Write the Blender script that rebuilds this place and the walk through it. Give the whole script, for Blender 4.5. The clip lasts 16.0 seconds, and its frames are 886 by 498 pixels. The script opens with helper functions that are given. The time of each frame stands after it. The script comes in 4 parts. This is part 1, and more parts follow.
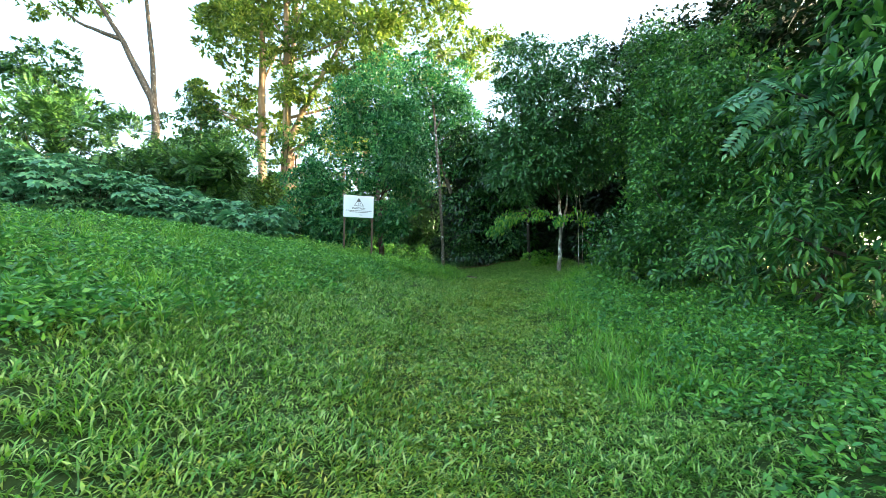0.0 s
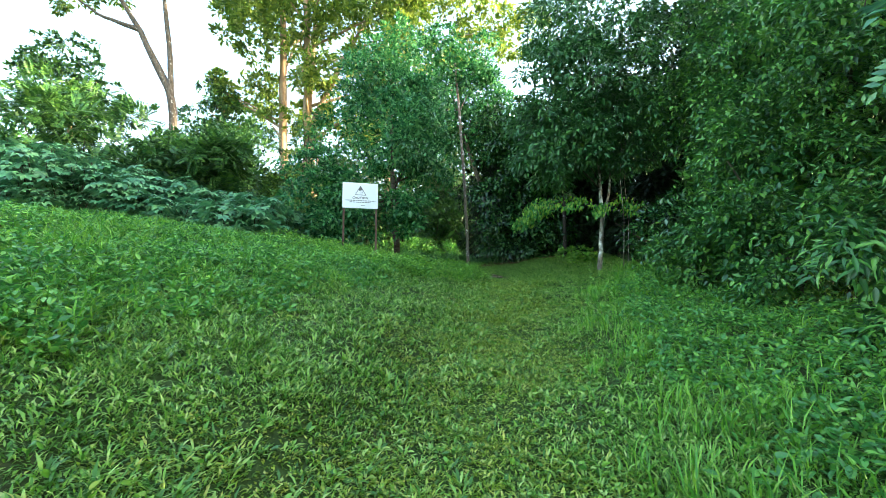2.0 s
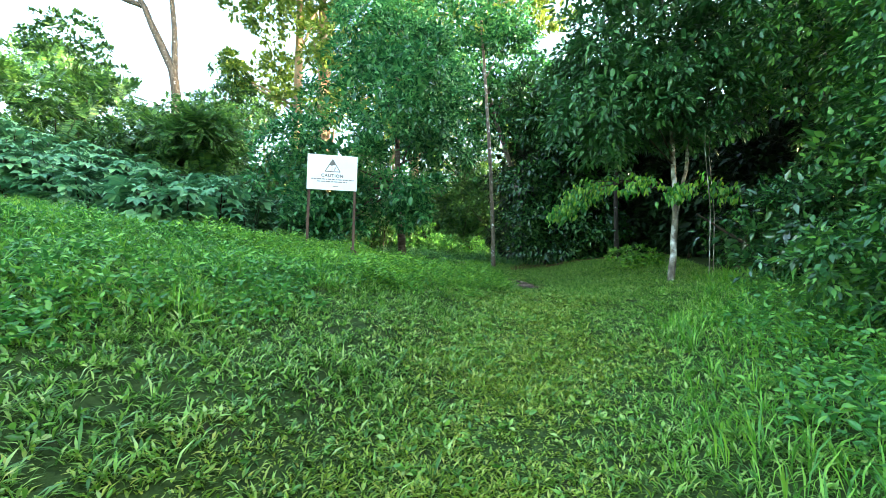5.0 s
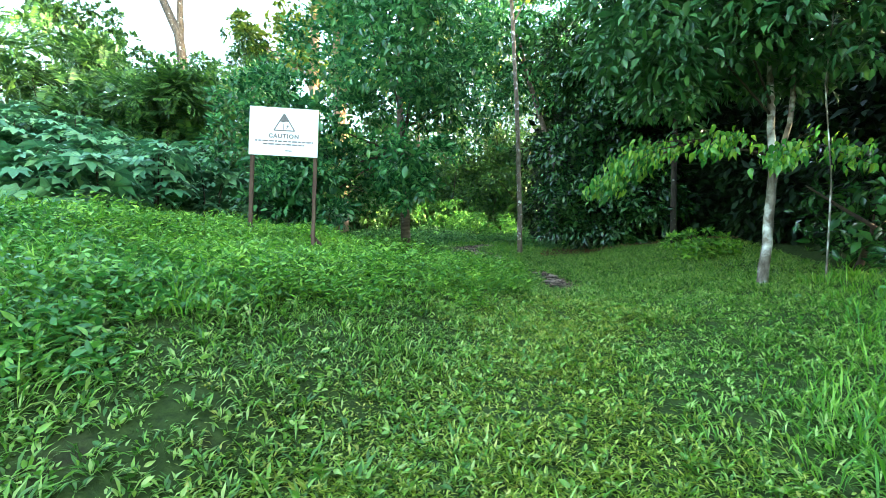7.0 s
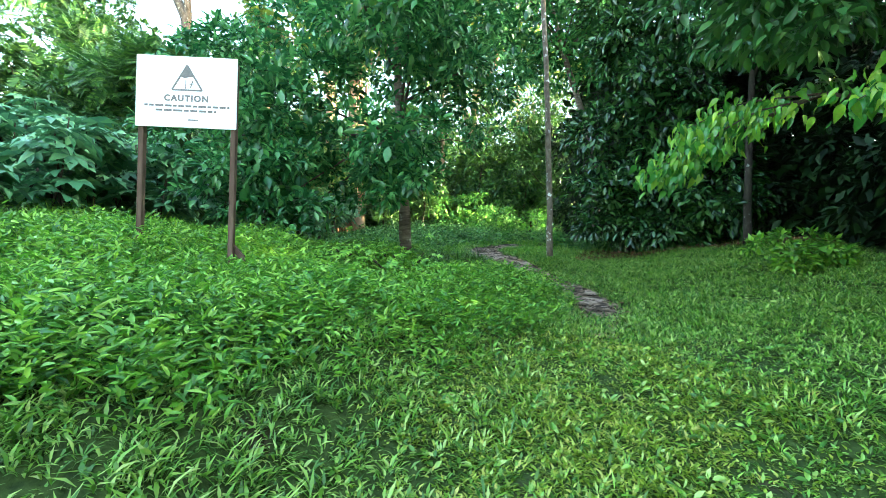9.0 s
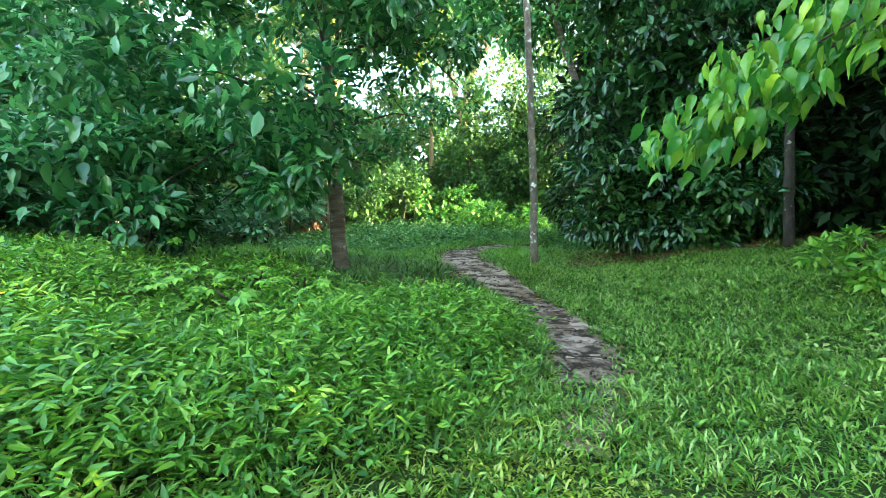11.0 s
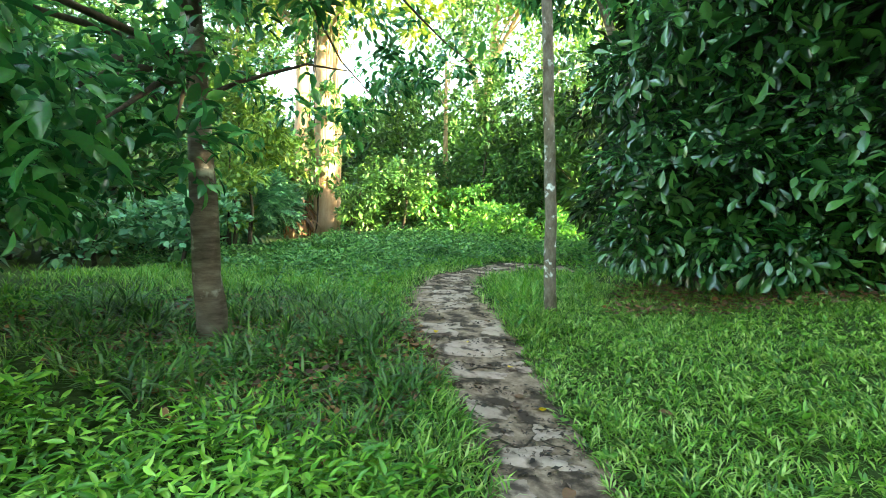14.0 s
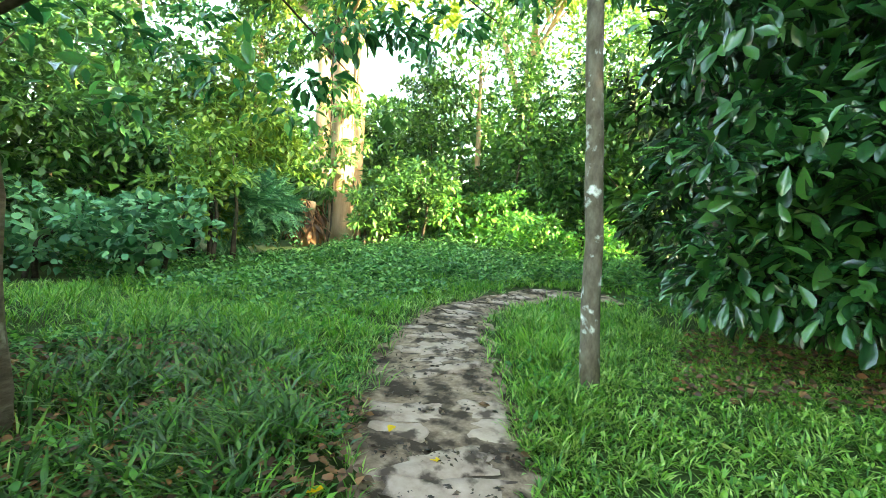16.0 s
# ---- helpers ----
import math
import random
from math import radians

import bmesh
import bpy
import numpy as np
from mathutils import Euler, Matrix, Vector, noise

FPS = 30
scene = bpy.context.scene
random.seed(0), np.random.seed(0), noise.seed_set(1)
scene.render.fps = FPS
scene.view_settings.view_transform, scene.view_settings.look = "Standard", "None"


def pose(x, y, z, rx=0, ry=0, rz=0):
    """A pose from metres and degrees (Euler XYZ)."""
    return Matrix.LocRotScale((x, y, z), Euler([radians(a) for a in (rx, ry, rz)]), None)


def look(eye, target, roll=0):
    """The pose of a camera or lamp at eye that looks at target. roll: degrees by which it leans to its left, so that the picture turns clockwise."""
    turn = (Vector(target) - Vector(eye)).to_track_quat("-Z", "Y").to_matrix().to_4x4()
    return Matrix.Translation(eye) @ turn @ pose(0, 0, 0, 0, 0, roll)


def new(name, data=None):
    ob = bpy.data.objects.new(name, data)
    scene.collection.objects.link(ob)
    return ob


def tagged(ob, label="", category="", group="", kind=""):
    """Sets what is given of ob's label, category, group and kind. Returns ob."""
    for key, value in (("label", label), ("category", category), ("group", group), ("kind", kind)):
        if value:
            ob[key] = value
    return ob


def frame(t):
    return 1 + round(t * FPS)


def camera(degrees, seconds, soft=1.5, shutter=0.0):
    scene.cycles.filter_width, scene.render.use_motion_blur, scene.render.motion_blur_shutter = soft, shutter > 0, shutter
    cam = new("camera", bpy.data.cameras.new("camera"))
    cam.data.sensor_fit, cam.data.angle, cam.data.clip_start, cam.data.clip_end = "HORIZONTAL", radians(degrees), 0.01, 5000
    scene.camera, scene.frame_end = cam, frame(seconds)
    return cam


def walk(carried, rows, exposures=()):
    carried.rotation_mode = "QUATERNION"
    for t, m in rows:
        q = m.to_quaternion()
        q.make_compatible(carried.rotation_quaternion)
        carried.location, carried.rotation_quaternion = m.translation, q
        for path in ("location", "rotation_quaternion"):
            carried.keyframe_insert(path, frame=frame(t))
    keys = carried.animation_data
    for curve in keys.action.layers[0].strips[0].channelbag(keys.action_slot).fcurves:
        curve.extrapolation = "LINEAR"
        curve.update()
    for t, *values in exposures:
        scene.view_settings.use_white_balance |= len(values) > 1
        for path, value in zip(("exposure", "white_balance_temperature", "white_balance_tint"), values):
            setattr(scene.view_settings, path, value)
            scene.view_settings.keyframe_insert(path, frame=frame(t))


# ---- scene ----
PATH = [
    (0, (0.623, -0.465, 3.791), (0.557, 1.527, 3.952), 0.1),
    (0.5, (0.738, 0.14, 3.843), (0.65, 2.132, 4.003), 0.2),
    (1, (0.882, 0.779, 3.928), (0.747, 2.769, 4.076), 0.2),
    (1.5, (1.019, 1.447, 4.002), (0.816, 3.432, 4.142), 0.1),
    (2, (1.211, 2.14, 4.062), (0.981, 4.123, 4.196), 0.2),
    (2.5, (1.28, 2.86, 4.116), (1.022, 4.839, 4.246), 0.4),
    (3, (1.372, 3.57, 4.162), (1.064, 5.541, 4.297), 0.7),
    (3.2, (1.409, 3.841, 4.215), (1.088, 5.811, 4.35), 0.7),
    (5.3, (1.586, 6.841, 4.423), (1.163, 8.792, 4.537), 1.4),
    (5.5, (1.622, 7.168, 4.466), (1.179, 9.116, 4.557), 1.5),
    (6, (1.628, 7.957, 4.518), (1.133, 9.894, 4.565), 1.5),
    (6.5, (1.673, 8.681, 4.621), (1.142, 10.609, 4.647), 1.5),
    (7, (1.694, 9.345, 4.753), (1.134, 11.265, 4.769), 1.6),
    (7.5, (1.625, 10.042, 4.869), (1.003, 11.943, 4.871), 1.6),
    (8, (1.574, 10.746, 4.931), (0.924, 12.637, 4.924), 2.0),
    (8.2, (1.547, 11.01, 4.963), (0.886, 12.898, 4.956), 2.1),
    (10.3, (1.598, 13.807, 5.151), (0.859, 15.664, 5.122), 0.8),
    (10.5, (1.621, 14.115, 5.195), (0.886, 15.975, 5.164), 0.8),
    (11, (1.632, 14.809, 5.285), (0.905, 16.672, 5.247), 0.9),
    (11.5, (1.632, 15.504, 5.415), (0.904, 17.366, 5.369), 0.8),
    (12, (1.638, 16.158, 5.528), (0.909, 18.02, 5.476), 0.8),
    (12.5, (1.569, 16.757, 5.603), (0.822, 18.611, 5.543), 1.1),
    (13, (1.501, 17.314, 5.632), (0.714, 19.152, 5.573), 1.7),
    (13.5, (1.355, 17.859, 5.692), (0.533, 19.682, 5.638), 1.8),
    (14, (1.175, 18.416, 5.774), (0.331, 20.228, 5.722), 1.7),
    (14.5, (1.095, 19.029, 5.812), (0.222, 20.827, 5.757), 1.9),
    (15, (0.972, 19.616, 5.833), (0.055, 21.392, 5.777), 2.2),
    (15.5, (0.836, 20.159, 5.884), (-0.132, 21.908, 5.829), 2.8),
    (16, (0.671, 20.728, 5.977), (-0.323, 22.463, 5.95), 3.3),
]
cam = camera(86.8, 16.0, soft=0.6)
EXPOSURES = [(0, 3.2, 6750, 5), (3, 3.45, 6850, 5), (7, 3.95, 6800, 4), (8.2, 4.05, 6800, 4), (10.3, 4.25, 6850, 4), (11.3, 4.42, 7000, 3), (13, 4.5, 7450, -1), (16, 4.68, 7850, -1)]
walk(cam, [(t, look(eye, target, roll)) for t, eye, target, roll in PATH], EXPOSURES)

# ---- light ----
SUN_ELEVATION, SUN_AZIMUTH = 14.0, 80.0  # degrees; azimuth clockwise from +y
world = bpy.data.worlds.new("sky")
scene.world = world
world.use_nodes = True
wn = world.node_tree.nodes
sky = wn.new("ShaderNodeTexSky")
sky.sky_type, sky.sun_disc = "NISHITA", False
sky.sun_elevation, sky.sun_rotation = radians(SUN_ELEVATION), radians(SUN_AZIMUTH)
sky.air_density, sky.dust_density, sky.ozone_density = 1.0, 2.5, 1.0
world.node_tree.links.new(sky.outputs[0], wn["Background"].inputs[0])
wn["Background"].inputs[1].default_value = 0.15
sun = new("sun", bpy.data.lights.new("sun", "SUN"))
sun.data.energy, sun.data.angle, sun.data.color = 2.7, radians(0.6), (1.0, 0.86, 0.62)
a, e = radians(SUN_AZIMUTH), radians(SUN_ELEVATION)
sun.matrix_world = look((math.sin(a) * math.cos(e) * 60, math.cos(a) * math.cos(e) * 60, math.sin(e) * 60), (0, 0, 0))

rng = np.random.default_rng(7)


# ---- materials ----
def nodes_of(name):
    m = bpy.data.materials.new(name)
    m.use_nodes = True
    return m, m.node_tree.nodes, m.node_tree.links


def ramp_node(n, colours):
    r = n.new("ShaderNodeValToRGB")
    els = r.color_ramp.elements
    while len(els) < len(colours):
        els.new(0.5)
    for el, (p, c) in zip(els, colours):
        el.position, el.color = p, (*c, 1)
    return r


def leaf_material(name, colours, translucent=0.3, rough=0.45, patch=0.9, per_object=False, sheen=0.5, value=1.35):
    """Leaves that vary one by one, in patches and along the blade."""
    m, n, l = nodes_of(name)
    b = n["Principled BSDF"]
    if per_object:
        src = n.new("ShaderNodeObjectInfo").outputs["Random"]
    else:
        src = n.new("ShaderNodeNewGeometry").outputs["Random Per Island"]
    r = ramp_node(n, colours)
    geo = n.new("ShaderNodeTexCoord")
    big = n.new("ShaderNodeTexNoise")
    big.inputs["Scale"].default_value = patch
    big.inputs["Detail"].default_value = 3
    l.new(geo.outputs["Object"], big.inputs["Vector"])
    mix = n.new("ShaderNodeMath")
    mix.operation = "MULTIPLY_ADD"
    l.new(big.outputs["Fac"], mix.inputs[0])
    mix.inputs[1].default_value = 0.9
    sub = n.new("ShaderNodeMath")
    sub.operation = "MULTIPLY_ADD"
    l.new(src, sub.inputs[0])
    sub.inputs[1].default_value, sub.inputs[2].default_value = 1.2, -0.55
    l.new(sub.outputs[0], mix.inputs[2])
    l.new(mix.outputs[0], r.inputs["Fac"])
    fine = n.new("ShaderNodeTexNoise")
    fine.inputs["Scale"].default_value = 45
    fine.inputs["Detail"].default_value = 4
    l.new(geo.outputs["Object"], fine.inputs["Vector"])
    mul = n.new("ShaderNodeMix")
    mul.data_type, mul.blend_type = "RGBA", "MULTIPLY"
    mul.inputs["Factor"].default_value = 0.45
    l.new(r.outputs["Color"], mul.inputs["A"])
    l.new(fine.outputs["Color"], mul.inputs["B"])
    bright = n.new("ShaderNodeHueSaturation")
    bright.inputs["Saturation"].default_value, bright.inputs["Value"].default_value = 1.08, value
    l.new(mul.outputs["Result"], bright.inputs["Color"])
    l.new(bright.outputs["Color"], b.inputs["Base Color"])
    b.inputs["Roughness"].default_value = rough
    b.inputs["Specular IOR Level"].default_value = sheen
    bump = n.new("ShaderNodeBump")
    bump.inputs["Strength"].default_value, bump.inputs["Distance"].default_value = 0.25, 0.004
    l.new(fine.outputs["Fac"], bump.inputs["Height"])
    l.new(bump.outputs["Normal"], b.inputs["Normal"])
    t = n.new("ShaderNodeBsdfTranslucent")
    l.new(bright.outputs["Color"], t.inputs["Color"])
    ms = n.new("ShaderNodeMixShader")
    ms.inputs[0].default_value = translucent
    l.new(b.outputs[0], ms.inputs[1])
    l.new(t.outputs[0], ms.inputs[2])
    l.new(ms.outputs[0], n["Material Output"].inputs[0])
    return m


def solid_material(name, colours, scale, rough=0.8, bump=0.4, depth=0.02, stretch=(1, 1, 1), second=None, detail=8):
    """Bark, soil, stone, paint: a ramp over stretched noise, with relief and a second, larger variation."""
    m, n, l = nodes_of(name)
    b = n["Principled BSDF"]
    tc, mp = n.new("ShaderNodeTexCoord"), n.new("ShaderNodeMapping")
    mp.inputs["Scale"].default_value = stretch
    l.new(tc.outputs["Object"], mp.inputs["Vector"])
    no = n.new("ShaderNodeTexNoise")
    no.inputs["Scale"].default_value, no.inputs["Detail"].default_value, no.inputs["Roughness"].default_value = scale, detail, 0.65
    l.new(mp.outputs[0], no.inputs["Vector"])
    r = ramp_node(n, colours)
    l.new(no.outputs["Fac"], r.inputs["Fac"])
    out = r.outputs["Color"]
    if second:
        lo, colour, sc = second
        n2 = n.new("ShaderNodeTexNoise")
        n2.inputs["Scale"].default_value, n2.inputs["Detail"].default_value = sc, 6
        l.new(tc.outputs["Object"], n2.inputs["Vector"])
        r2 = ramp_node(n, [(lo, (0, 0, 0)), (min(1, lo + 0.12), (1, 1, 1))])
        l.new(n2.outputs["Fac"], r2.inputs["Fac"])
        mx = n.new("ShaderNodeMix")
        mx.data_type = "RGBA"
        l.new(r2.outputs["Color"], mx.inputs["Factor"])
        l.new(out, mx.inputs["A"])
        mx.inputs["B"].default_value = (*colour, 1)
        out = mx.outputs["Result"]
    l.new(out, b.inputs["Base Color"])
    b.inputs["Roughness"].default_value = rough
    b.inputs["Specular IOR Level"].default_value = 0.15 if rough > 0.84 else 0.5
    bp = n.new("ShaderNodeBump")
    bp.inputs["Strength"].default_value, bp.inputs["Distance"].default_value = bump, depth
    l.new(no.outputs["Fac"], bp.inputs["Height"])
    l.new(bp.outputs["Normal"], b.inputs["Normal"])
    return m


G = lambda p, r, g, b: (p, (r, g, b))
M_LAWN = leaf_material("lawn grass", [G(0.1, .04, .11, .02), G(0.45, .1, .21, .037), G(0.75, .17, .3, .06), G(1, .28, .37, .12)], 0.3, 0.34, 2.6, value=1.95)
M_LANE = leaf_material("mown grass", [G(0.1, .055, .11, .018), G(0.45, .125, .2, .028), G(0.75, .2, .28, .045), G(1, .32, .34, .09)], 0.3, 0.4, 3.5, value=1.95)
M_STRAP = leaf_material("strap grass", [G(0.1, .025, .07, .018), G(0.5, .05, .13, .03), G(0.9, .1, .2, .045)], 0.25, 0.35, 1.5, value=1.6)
M_GLADE = leaf_material("glade herb leaves", [G(0.1, .03, .1, .03), G(0.5, .065, .18, .05), G(0.9, .15, .28, .08)], 0.25, 0.4, 1.2, value=1.75)
M_TALL = leaf_material("tall grass", [G(0.1, .06, .17, .03), G(0.5, .11, .26, .04), G(0.9, .19, .33, .06)], 0.35, 0.4, 1.5, value=1.85)
M_HERB = leaf_material("herb leaves", [G(0.1, .035, .12, .03), G(0.5, .07, .2, .05), G(0.9, .14, .29, .06)], 0.3, 0.4, 1.6, value=1.85)
M_MOUND = leaf_material("bright herb leaves", [G(0.1, .055, .16, .028), G(0.5, .13, .3, .05), G(0.9, .23, .4, .075)], 0.32, 0.36, 1.8, value=1.65)
M_TREE = leaf_material("tree leaves", [G(0.1, .022, .09, .032), G(0.5, .046, .16, .058), G(0.9, .1, .26, .085)], 0.36, 0.24, 1.2, value=1.65, sheen=0.7)
M_WHITE = leaf_material("slender tree leaves", [G(0.1, .03, .1, .035), G(0.5, .055, .16, .055), G(0.9, .1, .23, .07)], 0.18, 0.34, 0.5, value=1.3)
# The wood's deep shade is put into these leaves as a near-black colour.
M_SHADED_WOOD = leaf_material("wood leaves darkened for shade", [G(0.1, .012, .04, .014), G(0.5, .022, .07, .022), G(0.9, .05, .12, .035)], 0.03, 0.55, 0.6, value=0.55, sheen=0.2)
M_BUSH = leaf_material("glossy dark leaves", [G(0.1, .018, .06, .02), G(0.5, .032, .1, .03), G(1, .075, .18, .048)], 0.1, 0.22, 0.6, sheen=0.85, value=1.45)
M_RIGHT = leaf_material("vine leaves", [G(0.1, .022, .075, .025), G(0.5, .045, .135, .035), G(0.9, .11, .23, .05)], 0.2, 0.33, 0.6, value=1.85)
M_PALE = leaf_material("pale broad leaves", [G(0.1, .07, .2, .1), G(0.5, .11, .29, .14), G(0.9, .19, .38, .17)], 0.22, 0.42, 0.8, value=1.25)
M_FAR = leaf_material("airy canopy leaves", [G(0.1, .08, .15, .03), G(0.5, .15, .24, .045), G(0.9, .26, .33, .07)], 0.4, 0.5, 0.15)
M_LEFT = leaf_material("thicket leaves", [G(0.1, .03, .095, .03), G(0.5, .06, .16, .045), G(0.9, .12, .24, .055)], 0.25, 0.42, 0.6, value=1.25)
M_LIME = leaf_material("yellow green leaves", [G(0.1, .1, .22, .05), G(0.5, .17, .31, .06), G(0.9, .28, .4, .08)], 0.3, 0.45, 0.5, value=1.05)
M_BRANCH = leaf_material("fresh branch leaf", [G(0.1, .05, .18, .04), G(0.5, .11, .28, .05), G(0.9, .2, .36, .06)], 0.4, 0.25, 6.0, True, sheen=0.5, value=1.4)
M_DEAD = leaf_material("dead leaf", [G(0.1, .07, .04, .024), G(0.5, .14, .075, .04), G(0.9, .26, .13, .06)], 0.1, 0.7, 3)
M_CRUMB = leaf_material("dark leaf crumbs", [G(0.1, .03, .022, .016), G(0.5, .07, .048, .034), G(0.9, .16, .11, .075)], 0.05, 0.8, 3)
M_YELLOW = leaf_material("yellow fallen leaf", [G(0.1, .6, .38, .03), G(0.9, .75, .5, .06)], 0.2, 0.6, 3)
M_SOIL = solid_material("soil and litter", [G(.3, .016, .03, .007), G(.5, .034, .06, .013), G(.75, .06, .095, .022)], 14, .95, .8, .03, second=(.6, (.042, .04, .018), 2.3))
M_DIRT = solid_material("trodden dirt", [G(.3, .13, .085, .056), G(.5, .27, .187, .13), G(.72, .43, .31, .23)], 11, .9, .9, .02, second=(.47, (.055, .038, .027), 4.2))
M_STONE = solid_material("worn pale stone", [G(.25, .25, .172, .13), G(.5, .41, .298, .235), G(.8, .54, .41, .33)], 7, .9, .7, .012, second=(.52, (.085, .06, .046), 6.0))
M_BARK = solid_material("grey brown bark", [G(.3, .05, .04, .03), G(.5, .11, .09, .07), G(.75, .2, .17, .14)], 9, .9, .8, .02, (1, 1, .35), (.62, (.62, .62, .57), 7))
M_SLIM = solid_material("slim tree bark", [G(.3, .09, .07, .05), G(.5, .17, .135, .1), G(.75, .28, .24, .19)], 12, .9, .5, .008, (1, 1, .5), (.58, (.8, .8, .75), 9))
M_WBARK = solid_material("pale lichen bark", [G(.3, .06, .045, .033), G(.5, .2, .17, .135), G(.75, .38, .35, .3)], 8, .85, .6, .015, (1, 1, .5), (.5, (.7, .7, .65), 3.8))
M_DARKBARK = solid_material("dark lichen-spotted bark", [G(.3, .02, .016, .012), G(.5, .045, .036, .028), G(.75, .085, .07, .055)], 9, .9, .8, .015, (1, 1, .4), (.64, (.5, .5, .45), 8))
M_LBARK = solid_material("ringed tan bark", [G(.3, .065, .05, .036), G(.5, .14, .11, .082), G(.75, .26, .22, .175)], 7, .9, .8, .02, (.5, .5, 2.2), (.6, (.5, .48, .42), 5))
M_FARBARK = solid_material("tall tree bark", [G(.3, .2, .12, .07), G(.6, .4, .28, .18), G(.8, .55, .42, .3)], 2, .9, .6, .05, (1, 1, .3))
M_POST = solid_material("weathered post wood", [G(.3, .05, .03, .022), G(.55, .11, .07, .05), G(.8, .2, .14, .1)], 14, .85, .6, .006, (1, 1, .12))
M_SIGN = solid_material("white sign paint", [G(.2, .74, .75, .77), G(.6, .8, .81, .83), G(.9, .84, .84, .85)], 3, .4, .05, .002)
M_INK = solid_material("grey sign print", [G(.3, .1, .09, .09), G(.7, .16, .15, .14)], 30, .6, .05, .001)
M_TWIG = solid_material("dark twig", [G(.3, .03, .024, .016), G(.7, .09, .07, .05)], 20, .9, .4, .004)


# ---- mesh helpers ----
def mesh_from(name, verts, faces, material, smooth=False):
    """verts (n, 3), faces (m, k) with k 3 or 4, or a list of such arrays."""
    me = bpy.data.meshes.new(name)
    groups = faces if isinstance(faces, list) else [faces]
    v = np.ascontiguousarray(verts, np.float32)
    loops = np.concatenate([f.ravel() for f in groups]).astype(np.int32)
    totals = np.concatenate([np.full(len(f), f.shape[1]) for f in groups]).astype(np.int32)
    starts = np.r_[0, np.cumsum(totals)[:-1]].astype(np.int32)
    me.vertices.add(len(v))
    me.vertices.foreach_set("co", v.ravel())
    me.loops.add(len(loops))
    me.loops.foreach_set("vertex_index", loops)
    me.polygons.add(len(totals))
    me.polygons.foreach_set("loop_start", starts)
    me.polygons.foreach_set("loop_total", totals)
    if smooth:
        me.polygons.foreach_set("use_smooth", np.ones(len(totals), bool))
    me.update(calc_edges=True)
    me.materials.append(material)
    return me


def thing(name, at, label, category, group="", kind=""):
    ob = new(name)
    ob.empty_display_size = 0.2
    ob.location = at
    return tagged(ob, label, category, group, kind)


def child(name, mesh, parent, label=""):
    """A part: its mesh is given in world metres and is moved under its parent."""
    ob = new(name, mesh)
    ob.parent = parent
    off = Vector(parent.location)
    up = parent.parent
    while up:
        off += Vector(up.location)
        up = up.parent
    mesh.transform(Matrix.Translation(-off))
    return tagged(ob, label)


def part(name, bm, material, parent, label=""):
    me = bpy.data.meshes.new(name)
    bm.to_mesh(me)
    bm.free()
    me.materials.append(material)
    return child(name, me, parent, label)


def unit(v):
    return v / np.maximum(np.linalg.norm(v, axis=-1, keepdims=True), 1e-9)


def strew(template, pos, along, normal, size):
    """Copies of a leaf template (verts, faces) at places, its y along `along`, as vertex and face arrays."""
    tv, tf = template
    y = unit(along)
    x = unit(np.cross(y, normal))
    z = np.cross(x, y)
    size = np.broadcast_to(np.asarray(size, float).reshape(-1, *([1] * 1)) if np.ndim(size) == 1 else size, (len(pos), 3) if np.ndim(size) == 2 else (len(pos), 1))
    loc = tv[None] * size[:, None, :]
    v = pos[:, None] + loc[..., :1] * x[:, None] + loc[..., 1:2] * y[:, None] + loc[..., 2:] * z[:, None]
    f = tf[None] + (np.arange(len(pos)) * len(tv))[:, None, None]
    return v.reshape(-1, 3), f.reshape(-1, tf.shape[1])


def merged(pieces):
    vs, fs, o = [], [], 0
    for v, f in pieces:
        vs.append(v)
        fs.append(f + o)
        o += len(v)
    return np.concatenate(vs), np.concatenate(fs)


LEAF = (np.array([(0, 0, 0), (.24, .42, .05), (0, 1, -.14), (-.24, .42, .05)]), np.array([(0, 1, 2), (0, 2, 3)]))
BROAD = (np.array([(0, 0, 0), (.3, .22, .06), (.34, .55, .05), (0, 1, -.16), (-.34, .55, .05), (-.3, .22, .06), (0, .5, -.02)]),
         np.array([(0, 1, 6), (1, 2, 6), (2, 3, 6), (6, 3, 4), (6, 4, 5), (6, 5, 0)]))
LONG = (np.array([(0, 0, 0), (.13, .3, .03), (.12, .62, .0), (0, 1, -.16), (-.12, .62, .0), (-.13, .3, .03), (0, .5, -.03)]),
        np.array([(0, 1, 6), (1, 2, 6), (2, 3, 6), (6, 3, 4), (6, 4, 5), (6, 5, 0)]))
MID = (np.array([(0, 0, 0), (.2, .26, .045), (.2, .6, .03), (0, 1, -.16), (-.2, .6, .03), (-.2, .26, .045)]), np.array([(0, 1, 2), (0, 2, 3), (0, 3, 4), (0, 4, 5)]))
LANCE = (np.array([(0, 0, 0), (.13, .25, .03), (.13, .55, .02), (0, 1, -.16), (-.13, .55, .02), (-.13, .25, .03)]), MID[1])
FOLD = (np.array([(0, 0, 0), (.17, .2, .05), (.23, .45, .06), (.14, .76, .01), (0, 1, -.18), (-.14, .76, .01), (-.23, .45, .06), (-.17, .2, .05), (0, .5, -.03)]),
        np.array([(i, (i + 1) % 8, 8) for i in range(8)]))
OBOVATE = (np.array([(0, 0, 0), (.1, .22, .03), (.19, .5, .05), (.2, .76, .03), (.1, .95, -.08), (0, 1.02, -.15), (-.1, .95, -.08), (-.2, .76, .03), (-.19, .5, .05), (-.1, .22, .03), (0, .55, -.03)]),
           np.array([(i, (i + 1) % 10, 10) for i in range(10)]))
